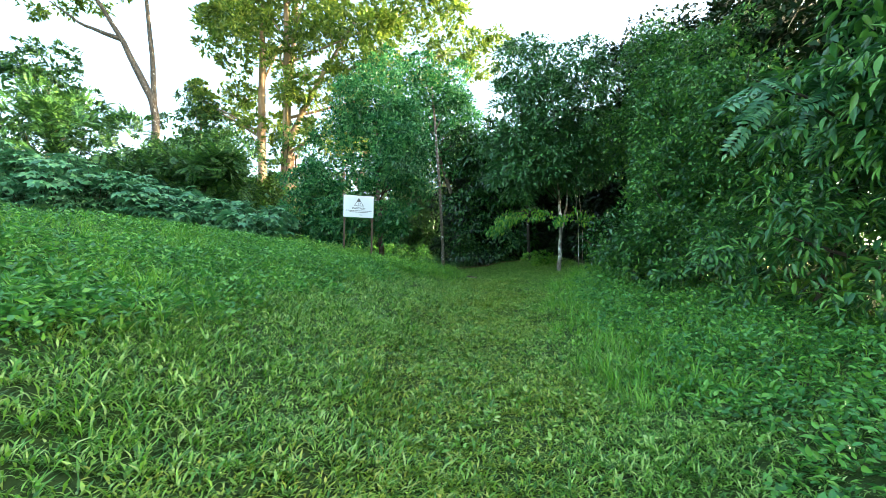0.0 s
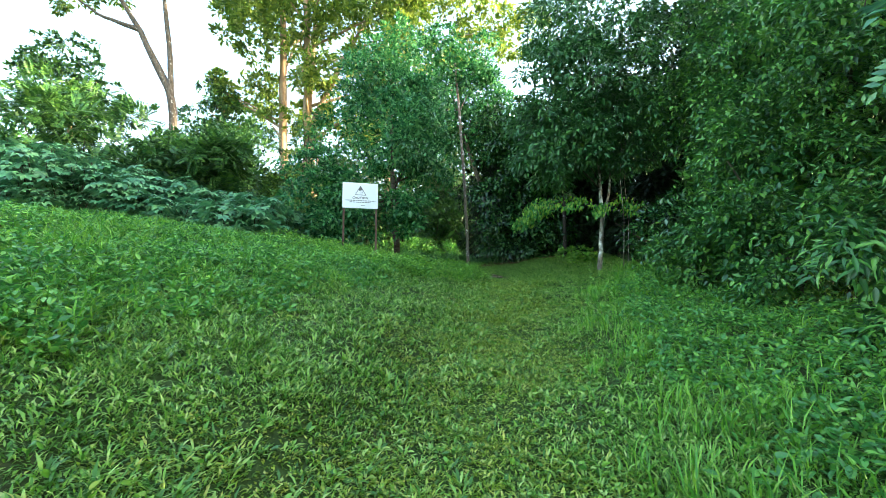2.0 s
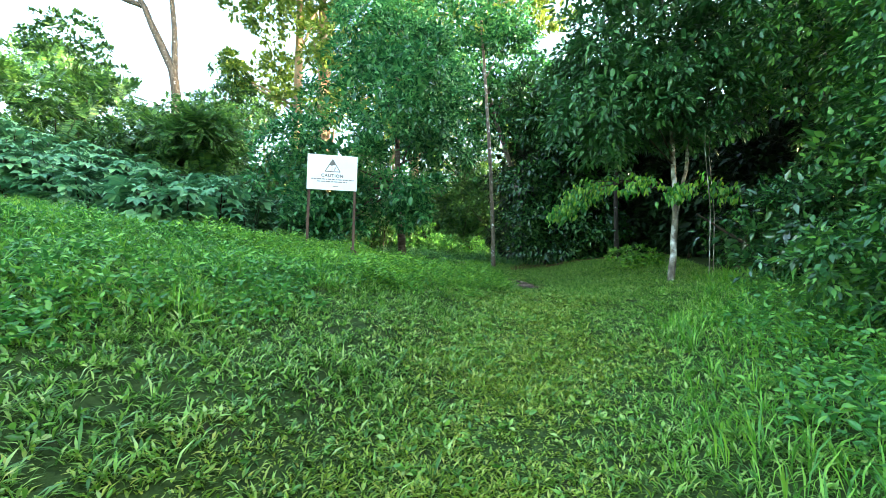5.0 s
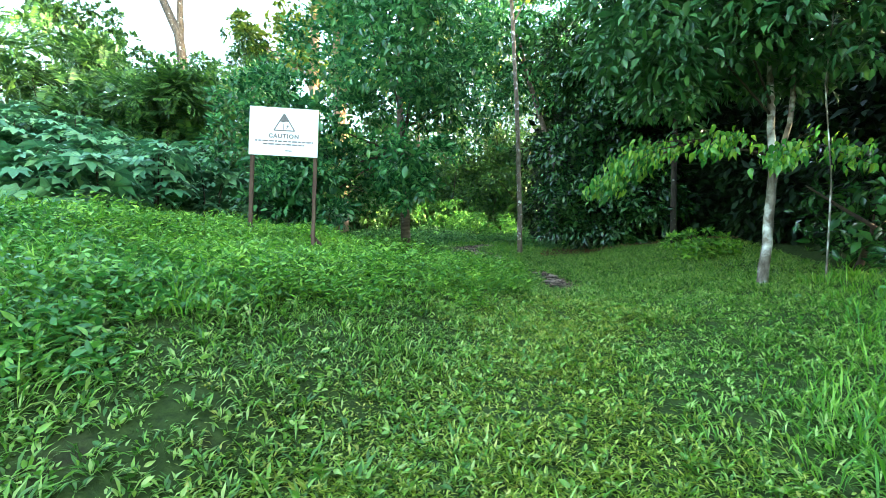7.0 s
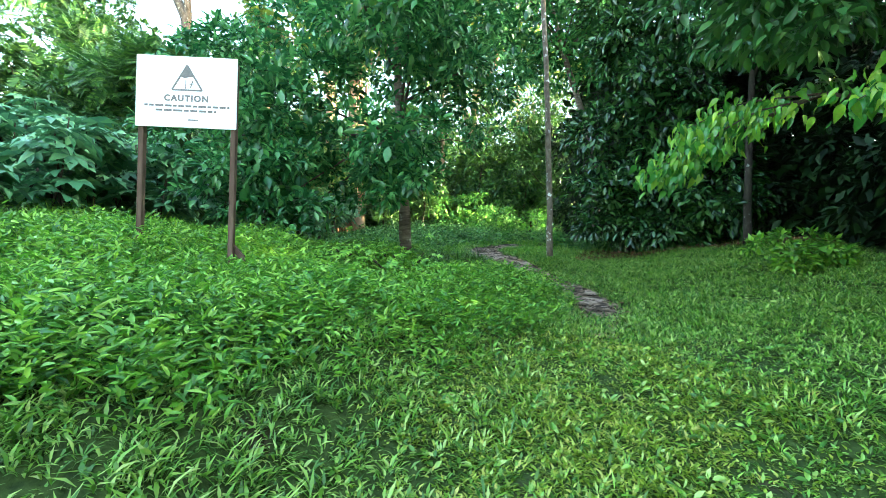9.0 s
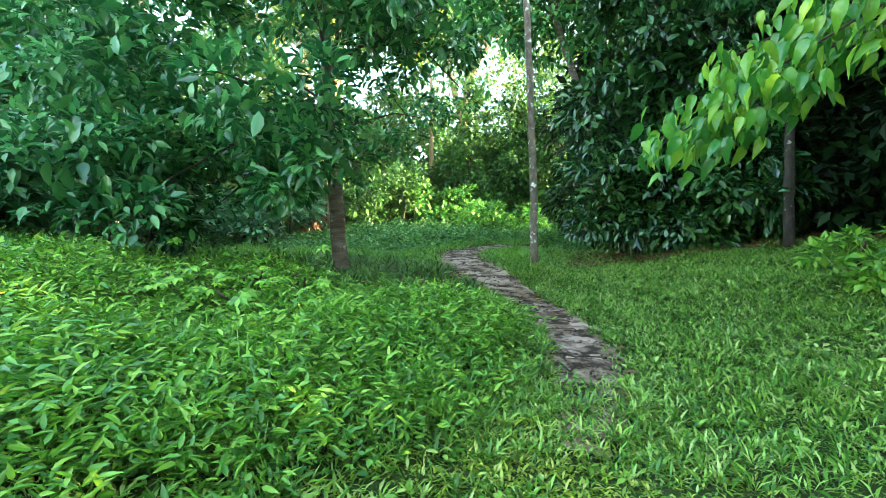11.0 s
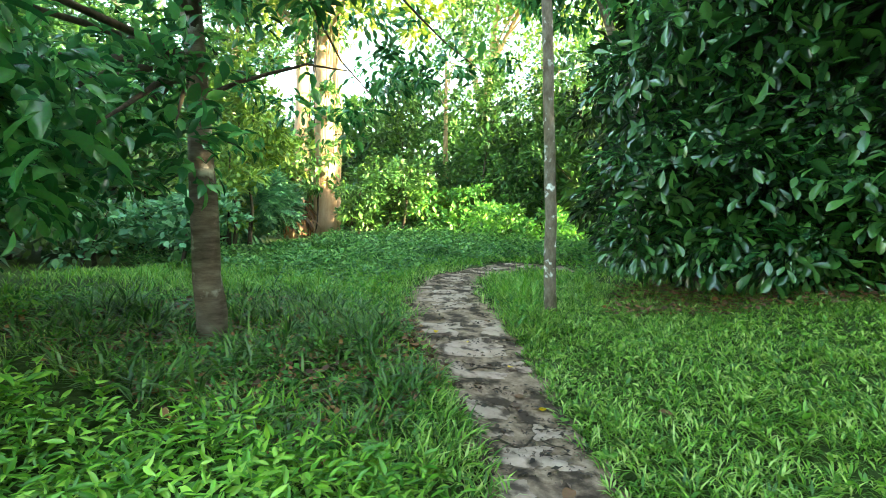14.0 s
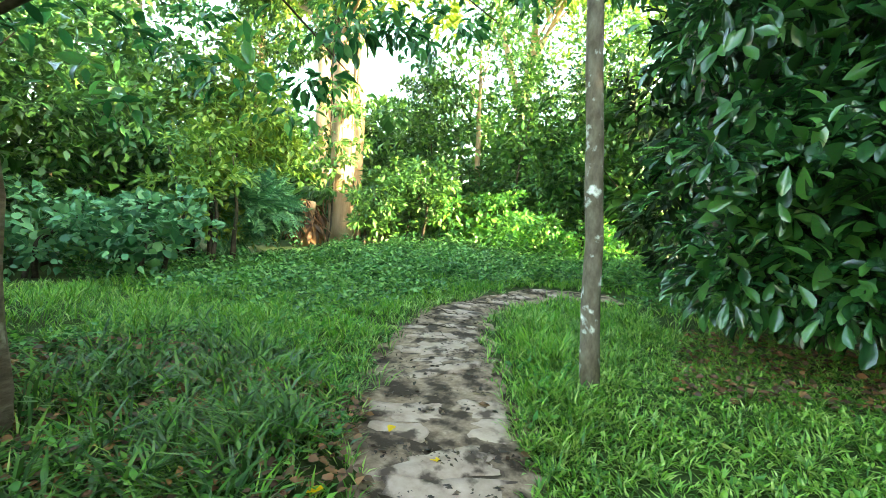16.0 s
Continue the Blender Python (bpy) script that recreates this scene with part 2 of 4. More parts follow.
BLADE = (np.array([(0, 0, 0), (.06, .55, 0), (0, 1, -.3), (-.06, .55, 0)]), np.array([(0, 1, 3), (3, 1, 2)]))


def palmate(lobes=7):
    vs, fs = [], []
    for i in range(lobes):
        ang = radians(-140 + 280 * i / (lobes - 1))
        ln = 1.0 - 0.35 * abs(i - (lobes - 1) / 2) / ((lobes - 1) / 2)
        c, s = math.cos(ang), math.sin(ang)
        for px, py, pz in ((0, 0, 0), (.25, .58, .05), (0, 1, -.16), (-.25, .58, .05)):
            px, py = px * ln, py * ln
            vs.append((px * c + py * s, -px * s + py * c, pz))
        o = 4 * i
        fs += [(o, o + 1, o + 2), (o, o + 2, o + 3)]
    return np.array(vs), np.array(fs)


def pinnate(pairs=7):
    """A feather leaf: leaflets in pairs along a stalk."""
    vs, fs = [], []
    for i in range(pairs * 2 + 1):
        side = (1 if i % 2 else -1) if i < pairs * 2 else 0
        y = .12 + .78 * (i // 2) / pairs
        ang = radians(68) * side
        ln = .34 * (1 - .4 * abs((i // 2) / pairs - .45))
        c, s = math.cos(ang), math.sin(ang)
        o = len(vs)
        for px, py, pz in ((0, 0, 0), (.21, .45, .04), (0, 1, -.2), (-.21, .45, .04)):
            px, py = px * ln, py * ln
            vs.append((px * c + py * s, y - px * s + py * c, pz * ln - .18 * y * y))
        fs += [(o, o + 1, o + 2), (o, o + 2, o + 3)]
    o = len(vs)
    vs += [(.006, 0, 0), (-.006, 0, 0), (0, .95, -.17)]
    fs.append((o, o + 1, o + 2))
    return np.array(vs), np.array(fs)


PALM, FEATHER = palmate(), pinnate()


def sphere_dirs(r, n):
    return unit(r.normal(size=(n, 3)))


def crown(seed, blobs, n, size, template=LEAF, droop=.5, clumps=26, core=.3, flat=.75, lift=0.25, floor=-99.0):
    """Leaves in small umbrella-shaped tufts over uneven ellipsoids (x, y, z, rx, ry, rz), with gaps between the tufts and looser leaves within."""
    r = np.random.default_rng(seed)
    area = np.array([(b[3] * b[4] + b[3] * b[5] + b[4] * b[5]) for b in blobs])
    counts = np.maximum((n * area / area.sum()).astype(int), 60)
    cover = min(1.1, max(.4, clumps / 36))
    out = []
    for b, m in zip(blobs, counts):
        c, rad = np.array(b[:3], float), np.array(b[3:6], float)
        surface = 4.19 * (rad[0] * rad[1] + rad[0] * rad[2] + rad[1] * rad[2])
        k = max(8, m // 38)
        rc = min(math.sqrt(cover * surface / (k * math.pi)), .45 * rad.min())
        lobes = max(5, int(9 + 5 * rad.mean()))
        ld = sphere_dirs(r, lobes)
        lc = c + ld * rad * (.62 + .22 * r.random((lobes, 1)))
        lr = rad.mean() * (.26 + .2 * r.random(lobes))
        own = r.integers(0, lobes, k)
        w = unit(r.normal(size=(k, 3)) * .8 + unit(ld * rad)[own] * .5 + np.array((0, 0, .35)))
        cc = lc[own] + w * (lr[own] * (.8 + .25 * r.random(k)))[:, None]
        cr = rc * (.6 + .8 * r.random(k))
        pick = r.integers(0, k, m)
        outward = w[pick]
        u = unit(r.normal(size=(m, 3)) * .85 + outward * .45 + np.array((0, 0, .5)))
        p = cc[pick] + u * (cr[pick] * (.45 + .6 * r.random(m)))[:, None] * np.array((1.15, 1.15, flat))
        d = unit(u * .8 + outward * .3 + r.normal(size=(m, 3)) * .45 + np.array((0, 0, -droop * .9)))
        nrm = unit(np.array((0, 0, .75)) + u * .55 + outward * .25 + r.normal(size=(m, 3)) * .35)
        inner = r.random(m) < core * .6
        q = inner.sum()
        p[inner] = c + sphere_dirs(r, q) * rad * (.35 + .42 * r.random((q, 1)))
        s0 = size * (.6 + .7 * r.random(m)) * np.where(inner, 1.5, 1)
        ok = p[:, 2] > np.maximum(ground_z(p[:, 0], p[:, 1]) + lift * .3, floor)
        out.append(strew(template, p[ok], d[ok], nrm[ok], s0[ok]))
    return merged(out)


def tube(points, radii, sides=10, seed=0, rough=0.06):
    """A closed, tapered, slightly uneven limb along points."""
    r = np.random.default_rng(seed)
    pts = np.array(points, float)
    seg = np.linspace(0, len(pts) - 1, max(len(pts) * 4, 8))
    idx = np.arange(len(pts))
    c = np.stack([np.interp(seg, idx, pts[:, i]) for i in range(3)], 1)
    rad = np.interp(seg, idx, radii)
    c[1:-1] += r.normal(size=(len(c) - 2, 3)) * rad[1:-1, None] * .12
    t = unit(np.gradient(c, axis=0))
    ref = np.array((.3, 1, .2)) if abs(t[0, 2]) > .7 else np.array((0, 0, 1.0))
    x = unit(np.cross(t, ref))
    y = np.cross(t, x)
    ang = np.linspace(0, 2 * np.pi, sides, endpoint=False)
    rr = rad[:, None] * (1 + rough * r.normal(size=(len(c), sides)))
    v = c[:, None] + rr[..., None] * (np.cos(ang)[None, :, None] * x[:, None] + np.sin(ang)[None, :, None] * y[:, None])
    n = len(c)
    i, j = np.meshgrid(np.arange(n - 1), np.arange(sides), indexing="ij")
    a = (i * sides + j).ravel()
    b = (i * sides + (j + 1) % sides).ravel()
    quads = np.stack([a, b, b + sides, a + sides], 1)
    v = np.concatenate([v.reshape(-1, 3), c[:1], c[-1:]])
    j = np.arange(sides)
    lo = np.stack([(j + 1) % sides, j, np.full(sides, n * sides), np.full(sides, n * sides)], 1)[:, :3]
    hi = np.stack([(n - 1) * sides + j, (n - 1) * sides + (j + 1) % sides, np.full(sides, n * sides + 1)], 1)
    return v, [quads, lo, hi]


def limb(name, points, radii, material, parent, label="", sides=10, seed=0, rough=0.06):
    v, f = tube(points, radii, sides, seed, rough)
    return child(name, mesh_from(name, v, f, material, True), parent, label)


# ---- the lie of the land ----
PROFILE_Y = (-400, -6, 0, 4, 8, 12, 16, 19.7, 22.6, 25, 30, 38, 50, 400)
PROFILE_Z = (1.0, 1.7, 2.2, 2.6, 3.0, 3.5, 3.97, 4.13, 4.37, 4.70, 5.0, 5.7, 6.4, 8.0)
BANK_Y = (-400, 9, 12, 16, 18, 20, 23, 25, 29, 400)
BANK_K = (1, 1, .92, .72, .62, .48, .2, .08, .12, .3)


def ground_z(x, y):
    """Height of the ground: a lane that climbs ahead, a bank on one hand and a gentle rise on the other."""
    x, y = np.asarray(x, float), np.asarray(y, float)
    z = sum(np.interp(y + d, PROFILE_Y, PROFILE_Z) for d in (-1.2, -.4, .4, 1.2)) / 4
    k = sum(np.interp(y + d, BANK_Y, BANK_K) for d in (-1, 0, 1)) / 3
    u = np.clip((.9 - x) / 9.5, 0, 1)
    z = z + k * 2.15 * (1 - (1 - u) ** 1.45) * np.clip((.9 - x) / 1.2, 0, 1)
    z = z + .9 * (1 - np.exp(-np.clip(x - 2.2, 0, None) * .12)) * 1.4
    z = z + .2 * np.clip((x - .6) / 2.5, 0, 1) * np.clip((y - 19.5) / 3, 0, 1)
    z = z + .16 * np.exp(-((x + .35) / 1.0) ** 2 - ((y - 19.5) / 1.3) ** 2)
    z = z + .035 * np.sin(x * 1.7 + y * .6) * np.sin(y * 1.3 - x * .4) + .02 * np.sin(x * 3.9 + 1) * np.sin(y * 3.1)
    return z


# footpath: x, y, width along its middle
TRACK = np.array([(1.42, 17.7, .22), (1.43, 18.5, .45), (1.27, 19.6, .62), (.88, 20.8, .64), (.3, 21.75, .72), (-.2, 22.57, .88),
                  (-.8, 23.5, 1.05), (-1.7, 24.8, 1.12), (-2.3, 26.0, 1.0), (-2.58, 27.1, .8), (-2.5, 28.3, .75), (-2.1, 29.4, .75), (-.9, 30.2, .8)])


def track_distance(x, y):
    """How far outside the footpath's edge a place lies (negative: on it)."""
    best = np.full(np.shape(x), 1e9)
    for s in np.linspace(0, len(TRACK) - 1, 90):
        tx, ty, tw = (np.interp(s, np.arange(len(TRACK)), TRACK[:, i]) for i in range(3))
        best = np.minimum(best, np.hypot(x - tx, y - ty) - tw / 2)
    return best


def graded(lo, hi, step, reach):
    core = np.arange(lo, hi, step)
    out, d = [], step
    p = hi
    while p < reach:
        out.append(p)
        d *= 1.35
        p += d
    low, d, p = [], step, lo
    while p > -reach:
        d *= 1.35
        p -= d
        low.append(p)
    return np.concatenate([low[::-1], core, out])


gx, gy = graded(-12, 8, .2, 900), graded(-4, 32, .2, 900)
GX, GY = np.meshgrid(gx, gy)
GZ = ground_z(GX, GY) - .03 * np.clip(1 - track_distance(GX, GY) / .25, 0, 1)
gv = np.stack([GX, GY, GZ], -1).reshape(-1, 3)
i, j = np.meshgrid(np.arange(len(gy) - 1), np.arange(len(gx) - 1), indexing="ij")
q = (i * len(gx) + j).ravel()
ground = new("ground", mesh_from("ground", gv, np.stack([q, q + 1, q + 1 + len(gx), q + len(gx)], 1), M_SOIL, True))
tagged(ground, "dark soil with leaf litter under the grass", "ground", kind="structure")

# footpath bed
ss = np.linspace(0, len(TRACK) - 1, 120)
rows = []
for s in ss:
    tx, ty, tw = (np.interp(s, np.arange(len(TRACK)), TRACK[:, c]) for c in range(3))
    ax, ay = (np.interp(s + .3, np.arange(len(TRACK)), TRACK[:, c]) - np.interp(s - .3, np.arange(len(TRACK)), TRACK[:, c]) for c in (0, 1))
    ln = math.hypot(ax, ay)
    nx, ny = ay / ln, -ax / ln
    for u in np.linspace(-.62, .62, 9):
        w = tw * (1 + .12 * math.sin(s * 9 + u * 3) + .08 * math.sin(s * 23))
        px, py = tx + nx * u * w, ty + ny * u * w
        rows.append((px, py, float(ground_z(px, py)) + .008 - .05 * max(0, abs(u) - .45) + .006 * math.sin(px * 31) * math.sin(py * 27)))
i, j = np.meshgrid(np.arange(len(ss) - 1), np.arange(8), indexing="ij")
q = (i * 9 + j).ravel()
footpath = new("footpath", mesh_from("footpath", np.array(rows), np.stack([q, q + 1, q + 10, q + 9], 1), M_DIRT, True))
tagged(footpath, "trodden dirt footpath with worn pale stones and dark roots", "path", kind="structure")


# ---- trees and thickets ----
def tree(name, at, label, category, trunks, blobs, n, leaf, size, bark, template=LEAF, seed=1, limbs=5, group="", **kw):
    """trunks: lists of (points, radii). Limbs run from the first trunk to the crown's blobs."""
    x, y = at
    t = thing(name, (x, y, float(ground_z(x, y))), label, category, group)
    r = np.random.default_rng(seed)
    for k, (pts, radii) in enumerate(trunks):
        limb("trunk" if k == 0 else "stem", pts, radii, bark, t, seed=seed + k)
    pts, radii = np.array(trunks[0][0], float), trunks[0][1]
    for k in range(limbs):
        b = blobs[k % len(blobs)]
        top = min(pts[-1, 2], b[2] + .2 * b[5])
        z0 = max(pts[0, 2] + .35 * (pts[-1, 2] - pts[0, 2]), top - (1.2 + r.random()) * .5 * b[3])
        start = np.array([np.interp(z0, pts[:, 2], pts[:, i]) for i in range(3)])
        r0 = float(np.interp(z0, pts[:, 2], radii)) * .42
        d = unit(r.normal(size=3) * (1, 1, .4) + (0, 0, .3))
        end = np.array(b[:3]) + d * np.array(b[3:6]) * .7
        mid = (start + end) / 2 + (0, 0, .25 * b[5] * (r.random() - .2))
        limb("branch", [start, mid, end], [r0, r0 * .6, r0 * .15], M_TWIG if bark in (M_LBARK, M_WBARK) else bark, t, sides=6, seed=seed + 50 + k)
    if n:
        v, f = crown(seed, blobs, n, size, template, **kw)
        child("crown", mesh_from("crown", v, f, leaf, True), t)
    return t


def thicket(name, label, blobs, n, leaf, size, template=LEAF, seed=1, category="shrub", group="", stems=4, **kw):
    b = blobs[0]
    gz = float(ground_z(b[0], b[1]))
    t = thing(name, (b[0], b[1], gz), label, category, group)
    r = np.random.default_rng(seed)
    for k in range(stems):
        c = blobs[k % len(blobs)]
        px, py = c[0] + r.normal() * .3 * c[3], c[1] + r.normal() * .3 * c[4]
        pz = float(ground_z(px, py)) - .05
        top = max(c[2] + .5 * c[5], pz + .6)
        limb("stem", [(px, py, pz), (px + r.normal() * .15, py + r.normal() * .15, (pz + top) / 2), (c[0] + r.normal() * .4 * c[3], c[1] + r.normal() * .4 * c[4], top)],
             [.05 + .012 * c[5], .04, .012], M_TWIG, t, sides=6, seed=seed + k)
    v, f = crown(seed, blobs, n, size, template, **kw)
    child("foliage", mesh_from("foliage", v, f, leaf, True), t)
    return t


def gz(x, y, up=0.0):
    return float(ground_z(x, y)) + up


# ---- caution sign on the bank ----
def box(bm, size, m, bevel=.004):
    g = bmesh.ops.create_cube(bm, size=1, matrix=m @ Matrix.Diagonal((*size, 1)))
    edges = list({ed for v in g["verts"] for ed in v.link_edges})
    bmesh.ops.bevel(bm, geom=edges, offset=bevel, segments=2, affect="EDGES", profile=.6)


SIGN_AT = (-2.902, 15.815, gz(-2.9, 15.85))
SIGN_TURN = 23.8
SIGN_M = pose(SIGN_AT[0], SIGN_AT[1], 0, 0, 0, SIGN_TURN)
sign = thing("sign_board", SIGN_AT, "white painted caution sign on two weathered wooden posts in grass", "sign")
bm = bmesh.new()
box(bm, (1.066, .018, .772), SIGN_M @ pose(0, 0, 6.617))
panel = part("panel", bm, M_SIGN, sign, "white painted flat panel")
for sx in (-.485, .495):
    low = gz(*(SIGN_M @ Vector((sx, .05, 0))).xy) - .3
    bm = bmesh.new()
    box(bm, (.055, .07, 6.96 - low), SIGN_M @ pose(sx, .05, (6.96 + low) / 2), .005)
    post = part("post", bm, M_POST, sign, "weathered square wooden post")
bm = bmesh.new()
px, py = (SIGN_M @ Vector((.6, .2, 0))).xy
box(bm, (.055, .055, .5), SIGN_M @ pose(.62, .1, gz(px, py, .14), 0, -42, 0), .004)
part("brace", bm, M_POST, sign, "short dark wooden brace at the post's foot")


def flat_print(name, pts, m, parent, label=""):
    bm = bmesh.new()
    vs = [bm.verts.new(m @ Vector((x, -.0115, z))) for x, z in pts]
    bm.faces.new(vs)
    ext = bmesh.ops.extrude_face_region(bm, geom=bm.faces[:])
    for v in ext["geom"]:
        if isinstance(v, bmesh.types.BMVert):
            v.co += m.to_3x3() @ Vector((0, .002, 0))
    bmesh.ops.recalc_face_normals(bm, faces=bm.faces[:])
    return part(name, bm, M_INK, parent, label)


FACE = SIGN_M @ pose(0, 0, 6.617)
# warning triangle: three bars, a filled tip and strokes inside
A, B, C = (0, .29), (-.155, .02), (.165, .02)
for p, q in ((A, B), (B, C), (C, A)):
    d = Vector((q[0] - p[0], q[1] - p[1])).normalized()
    o = Vector((-d.y, d.x)) * .009
    flat_print("triangle_bar", [(p[0] + o.x, p[1] + o.y), (p[0] - o.x, p[1] - o.y), (q[0] - o.x, q[1] - o.y), (q[0] + o.x, q[1] + o.y)], FACE, panel)
flat_print("triangle_tip", [(0, .28), (-.066, .165), (-.02, .148), (.03, .165), (.068, .162)], FACE, panel)
flat_print("stroke", [(-.015, .035), (-.006, .035), (-.004, .125), (-.013, .128)], FACE, panel)
flat_print("stroke", [(.035, .045), (.046, .045), (.068, .12), (.057, .122)], FACE, panel)
flat_print("stroke", [(.03, .08), (.075, .086), (.075, .095), (.03, .089)], FACE, panel)
tx = bpy.data.curves.new("words", "FONT")
tx.body, tx.size, tx.align_x, tx.extrude, tx.space_character, tx.offset = "CAUTION", .09, "CENTER", .001, 1.22, .004
tmp = bpy.data.objects.new("words", tx)
scene.collection.objects.link(tmp)
bpy.context.view_layer.update()
me = bpy.data.meshes.new_from_object(tmp)
bpy.data.objects.remove(tmp)
me.transform(FACE @ pose(0, -.0105, -.1, 90))
me.materials.clear()
me.materials.append(M_INK)
child("lettering", me, panel, "dark grey word CAUTION")
r = np.random.default_rng(3)
for z, x0, x1 in ((-.165, -.44, .46), (-.215, -.32, .32)):
    x = x0
    while x < x1:
        w = min(.03 + .07 * r.random(), x1 - x)
        flat_print("text_bar", [(x, z), (x + w, z), (x + w, z + .022), (x, z + .022)], FACE, panel)
        x += w + .016
flat_print("text_bar", [(.02, -.31), (.13, -.31), (.13, -.295), (.02, -.295)], FACE, panel)

# ---- trees that stand by the lane ----
lt = tree("leafy_tree", (-3.1, 21.7), "dense dark green tree with drooping leaves and ringed tan trunk", "tree",
     [([(-2.98, 21.78, gz(-3.0, 21.78, -.1)), (-3.12, 21.72, 6.5), (-3.25, 21.6, 9), (-3.3, 21.3, 13)], [.15, .115, .09, .03])],
     [(-3.3, 20.9, 12.6, 1.9, 1.9, 2.4), (-3.4, 20.8, 10.4, 3.0, 2.3, 2.2), (-4.3, 18.9, 7.5, 1.5, 1.0, 1.5), (-2.1, 18.9, 6.75, .9, .7, .5), (-5.6, 19.4, 7.2, 1.5, 1.4, 1.8), (-2.2, 18.6, 9.6, 1.2, 1.0, 1.3), (-1.9, 20.2, 8.6, 1.0, 1.0, .6),
      (-2.1, 19.6, 6.3, .9, .7, .5), (-4.4, 18.6, 6.0, 1.3, .8, .8), (-4.2, 20.8, 6.6, 1.1, .8, .9), (-2.6, 20.6, 6.45, .8, .5, .5), (-5.9, 20.8, 5.9, 1.0, .8, .7), (-1.6, 21.8, 8.7, 1.1, .9, .9), (-2.5, 22.4, 9.7, 1.2, 1.0, 1.0)],
     30000, M_TREE, .16, M_LBARK, template=FOLD, seed=11, limbs=14, droop=.4, clumps=32, core=.25)
v, f = crown(12, [(-3.6, 23.2, 9.4, 1.9, 1.2, 1.0), (-3.1, 24.0, 7.9, 1.3, .9, .6), (-1.8, 24.9, 8.5, 1.0, .7, .45), (-2.6, 21.3, 7.25, .7, .6, .5), (-4.2, 22.6, 7.3, .8, .7, .5), (-2.5, 20.7, 6.4, .8, .6, .6)], 2200, .15, FOLD, droop=.8, clumps=22, core=.1)
child("hanging_spray", mesh_from("hanging_spray", v, f, M_TREE, True), lt, "sparse hanging sprays of backlit leaves")
for pts in ([(-3.25, 21.6, 9.1), (-3.3, 22.5, 9.7), (-3.0, 23.8, 8.2), (-2.6, 24.4, 7.6)], [(-3.25, 21.6, 9.6), (-2.7, 23.2, 9.6), (-1.9, 24.8, 8.7), (-1.4, 25.2, 8.3)], [(-3.15, 21.7, 7.1), (-2.8, 21.9, 7.3), (-2.2, 22.2, 7.5), (-1.7, 22.3, 7.4)]):
    limb("branch", pts, [.03, .022, .013, .005], M_TWIG, lt, sides=6, seed=13)
tree("young_tree", (4.57, 18.18), "slender tree with white lichen bark and a tall drooping crown", "tree",
     [([(4.57, 18.18, gz(4.57, 18.18, -.1)), (4.7, 18.2, 6.2), (4.62, 18.2, 8), (4.4, 18.2, 12.5)], [.085, .06, .052, .03]),
      ([(4.66, 18.3, 5.6), (5.0, 18.35, 7.2), (5.1, 18.4, 10)], [.045, .04, .02])],
     [(4.15, 18.0, 10.7, 2.5, 2.2, 3.9), (3.1, 17.1, 8.3, 1.5, 1.4, 1.3), (5.4, 18.5, 8.9, 1.6, 1.4, 1.7)],
     28000, M_WHITE, .16, M_WBARK, template=MID, floor=7.0, seed=21, limbs=7, droop=.7, clumps=34)
t = thing("slim_tree", (-.212, 25.01, gz(-.212, 25.01)), "tall slim straight tree with pale lichen patches on its bark", "tree")
limb("trunk", [(-.2, 25.01, gz(-.2, 25, -.1)), (-.28, 25.0, 7), (-.46, 25.0, 10), (-.85, 25.05, 15)], [.092, .078, .07, .055], M_SLIM, t, seed=31)
v, f = crown(32, [(-.8, 25.4, 15.0, 2.0, 2.0, 1.8)], 5000, .2, LEAF, droop=.6)
child("crown", mesh_from("crown", v, f, M_TREE), t)
limb("branch", [(-.64, 25, 12.5), (-.2, 25.3, 13.6), (.3, 25.8, 14.6)], [.03, .02, .006], M_BARK, t, sides=6)
t = thing("slim_tree", (4.52, 25.5, gz(4.52, 25.5)), "thin dark trunk with lichen spots at the dark wood's edge", "tree")
limb("trunk", [(4.52, 25.5, gz(4.52, 25.5, -.1)), (4.47, 25.5, 7), (4.5, 25.5, 11)], [.1, .085, .06], M_DARKBARK, t, seed=33)
v, f = crown(34, [(4.6, 25.4, 11.5, 1.8, 1.6, 2.4)], 6000, .19, LEAF, droop=.8)
child("crown", mesh_from("crown", v, f, M_TREE), t)
limb("branch", [(4.49, 25.5, 9.3), (4.8, 25.6, 10.2), (5.2, 25.8, 10.9)], [.03, .02, .006], M_BARK, t, sides=6)

tree("leafy_tree", (.8, 31), "tall leafy tree rising behind the slim trunk", "tree",
     [([(.8, 31, gz(.8, 31, -.1)), (.5, 31, 9), (-.8, 30.8, 13), (-1.6, 30.6, 16)], [.16, .13, .1, .04])],
     [(-1.9, 30.6, 14.4, 2.4, 1.8, 2.9), (.6, 31, 13.5, 1.8, 1.6, 3.2)], 9000, M_TREE, .26, M_LBARK, seed=36, limbs=6, droop=.7, clumps=34)
thicket("large_leaved_tree", "dense evergreen with large glossy dark leaves down to the ground",
        [(2.7, 27.7, 8.6, 2.4, 2.1, 4.2), (1.6, 26.9, 6.7, 1.3, 1.1, 1.6), (3.6, 27.2, 6.4, 1.6, 1.2, 1.5), (2.2, 27.5, 12, 1.8, 1.8, 1.6)],
        17500, M_BUSH, .24, OBOVATE, 41, "tree", stems=1, droop=.55, clumps=46, core=.4)

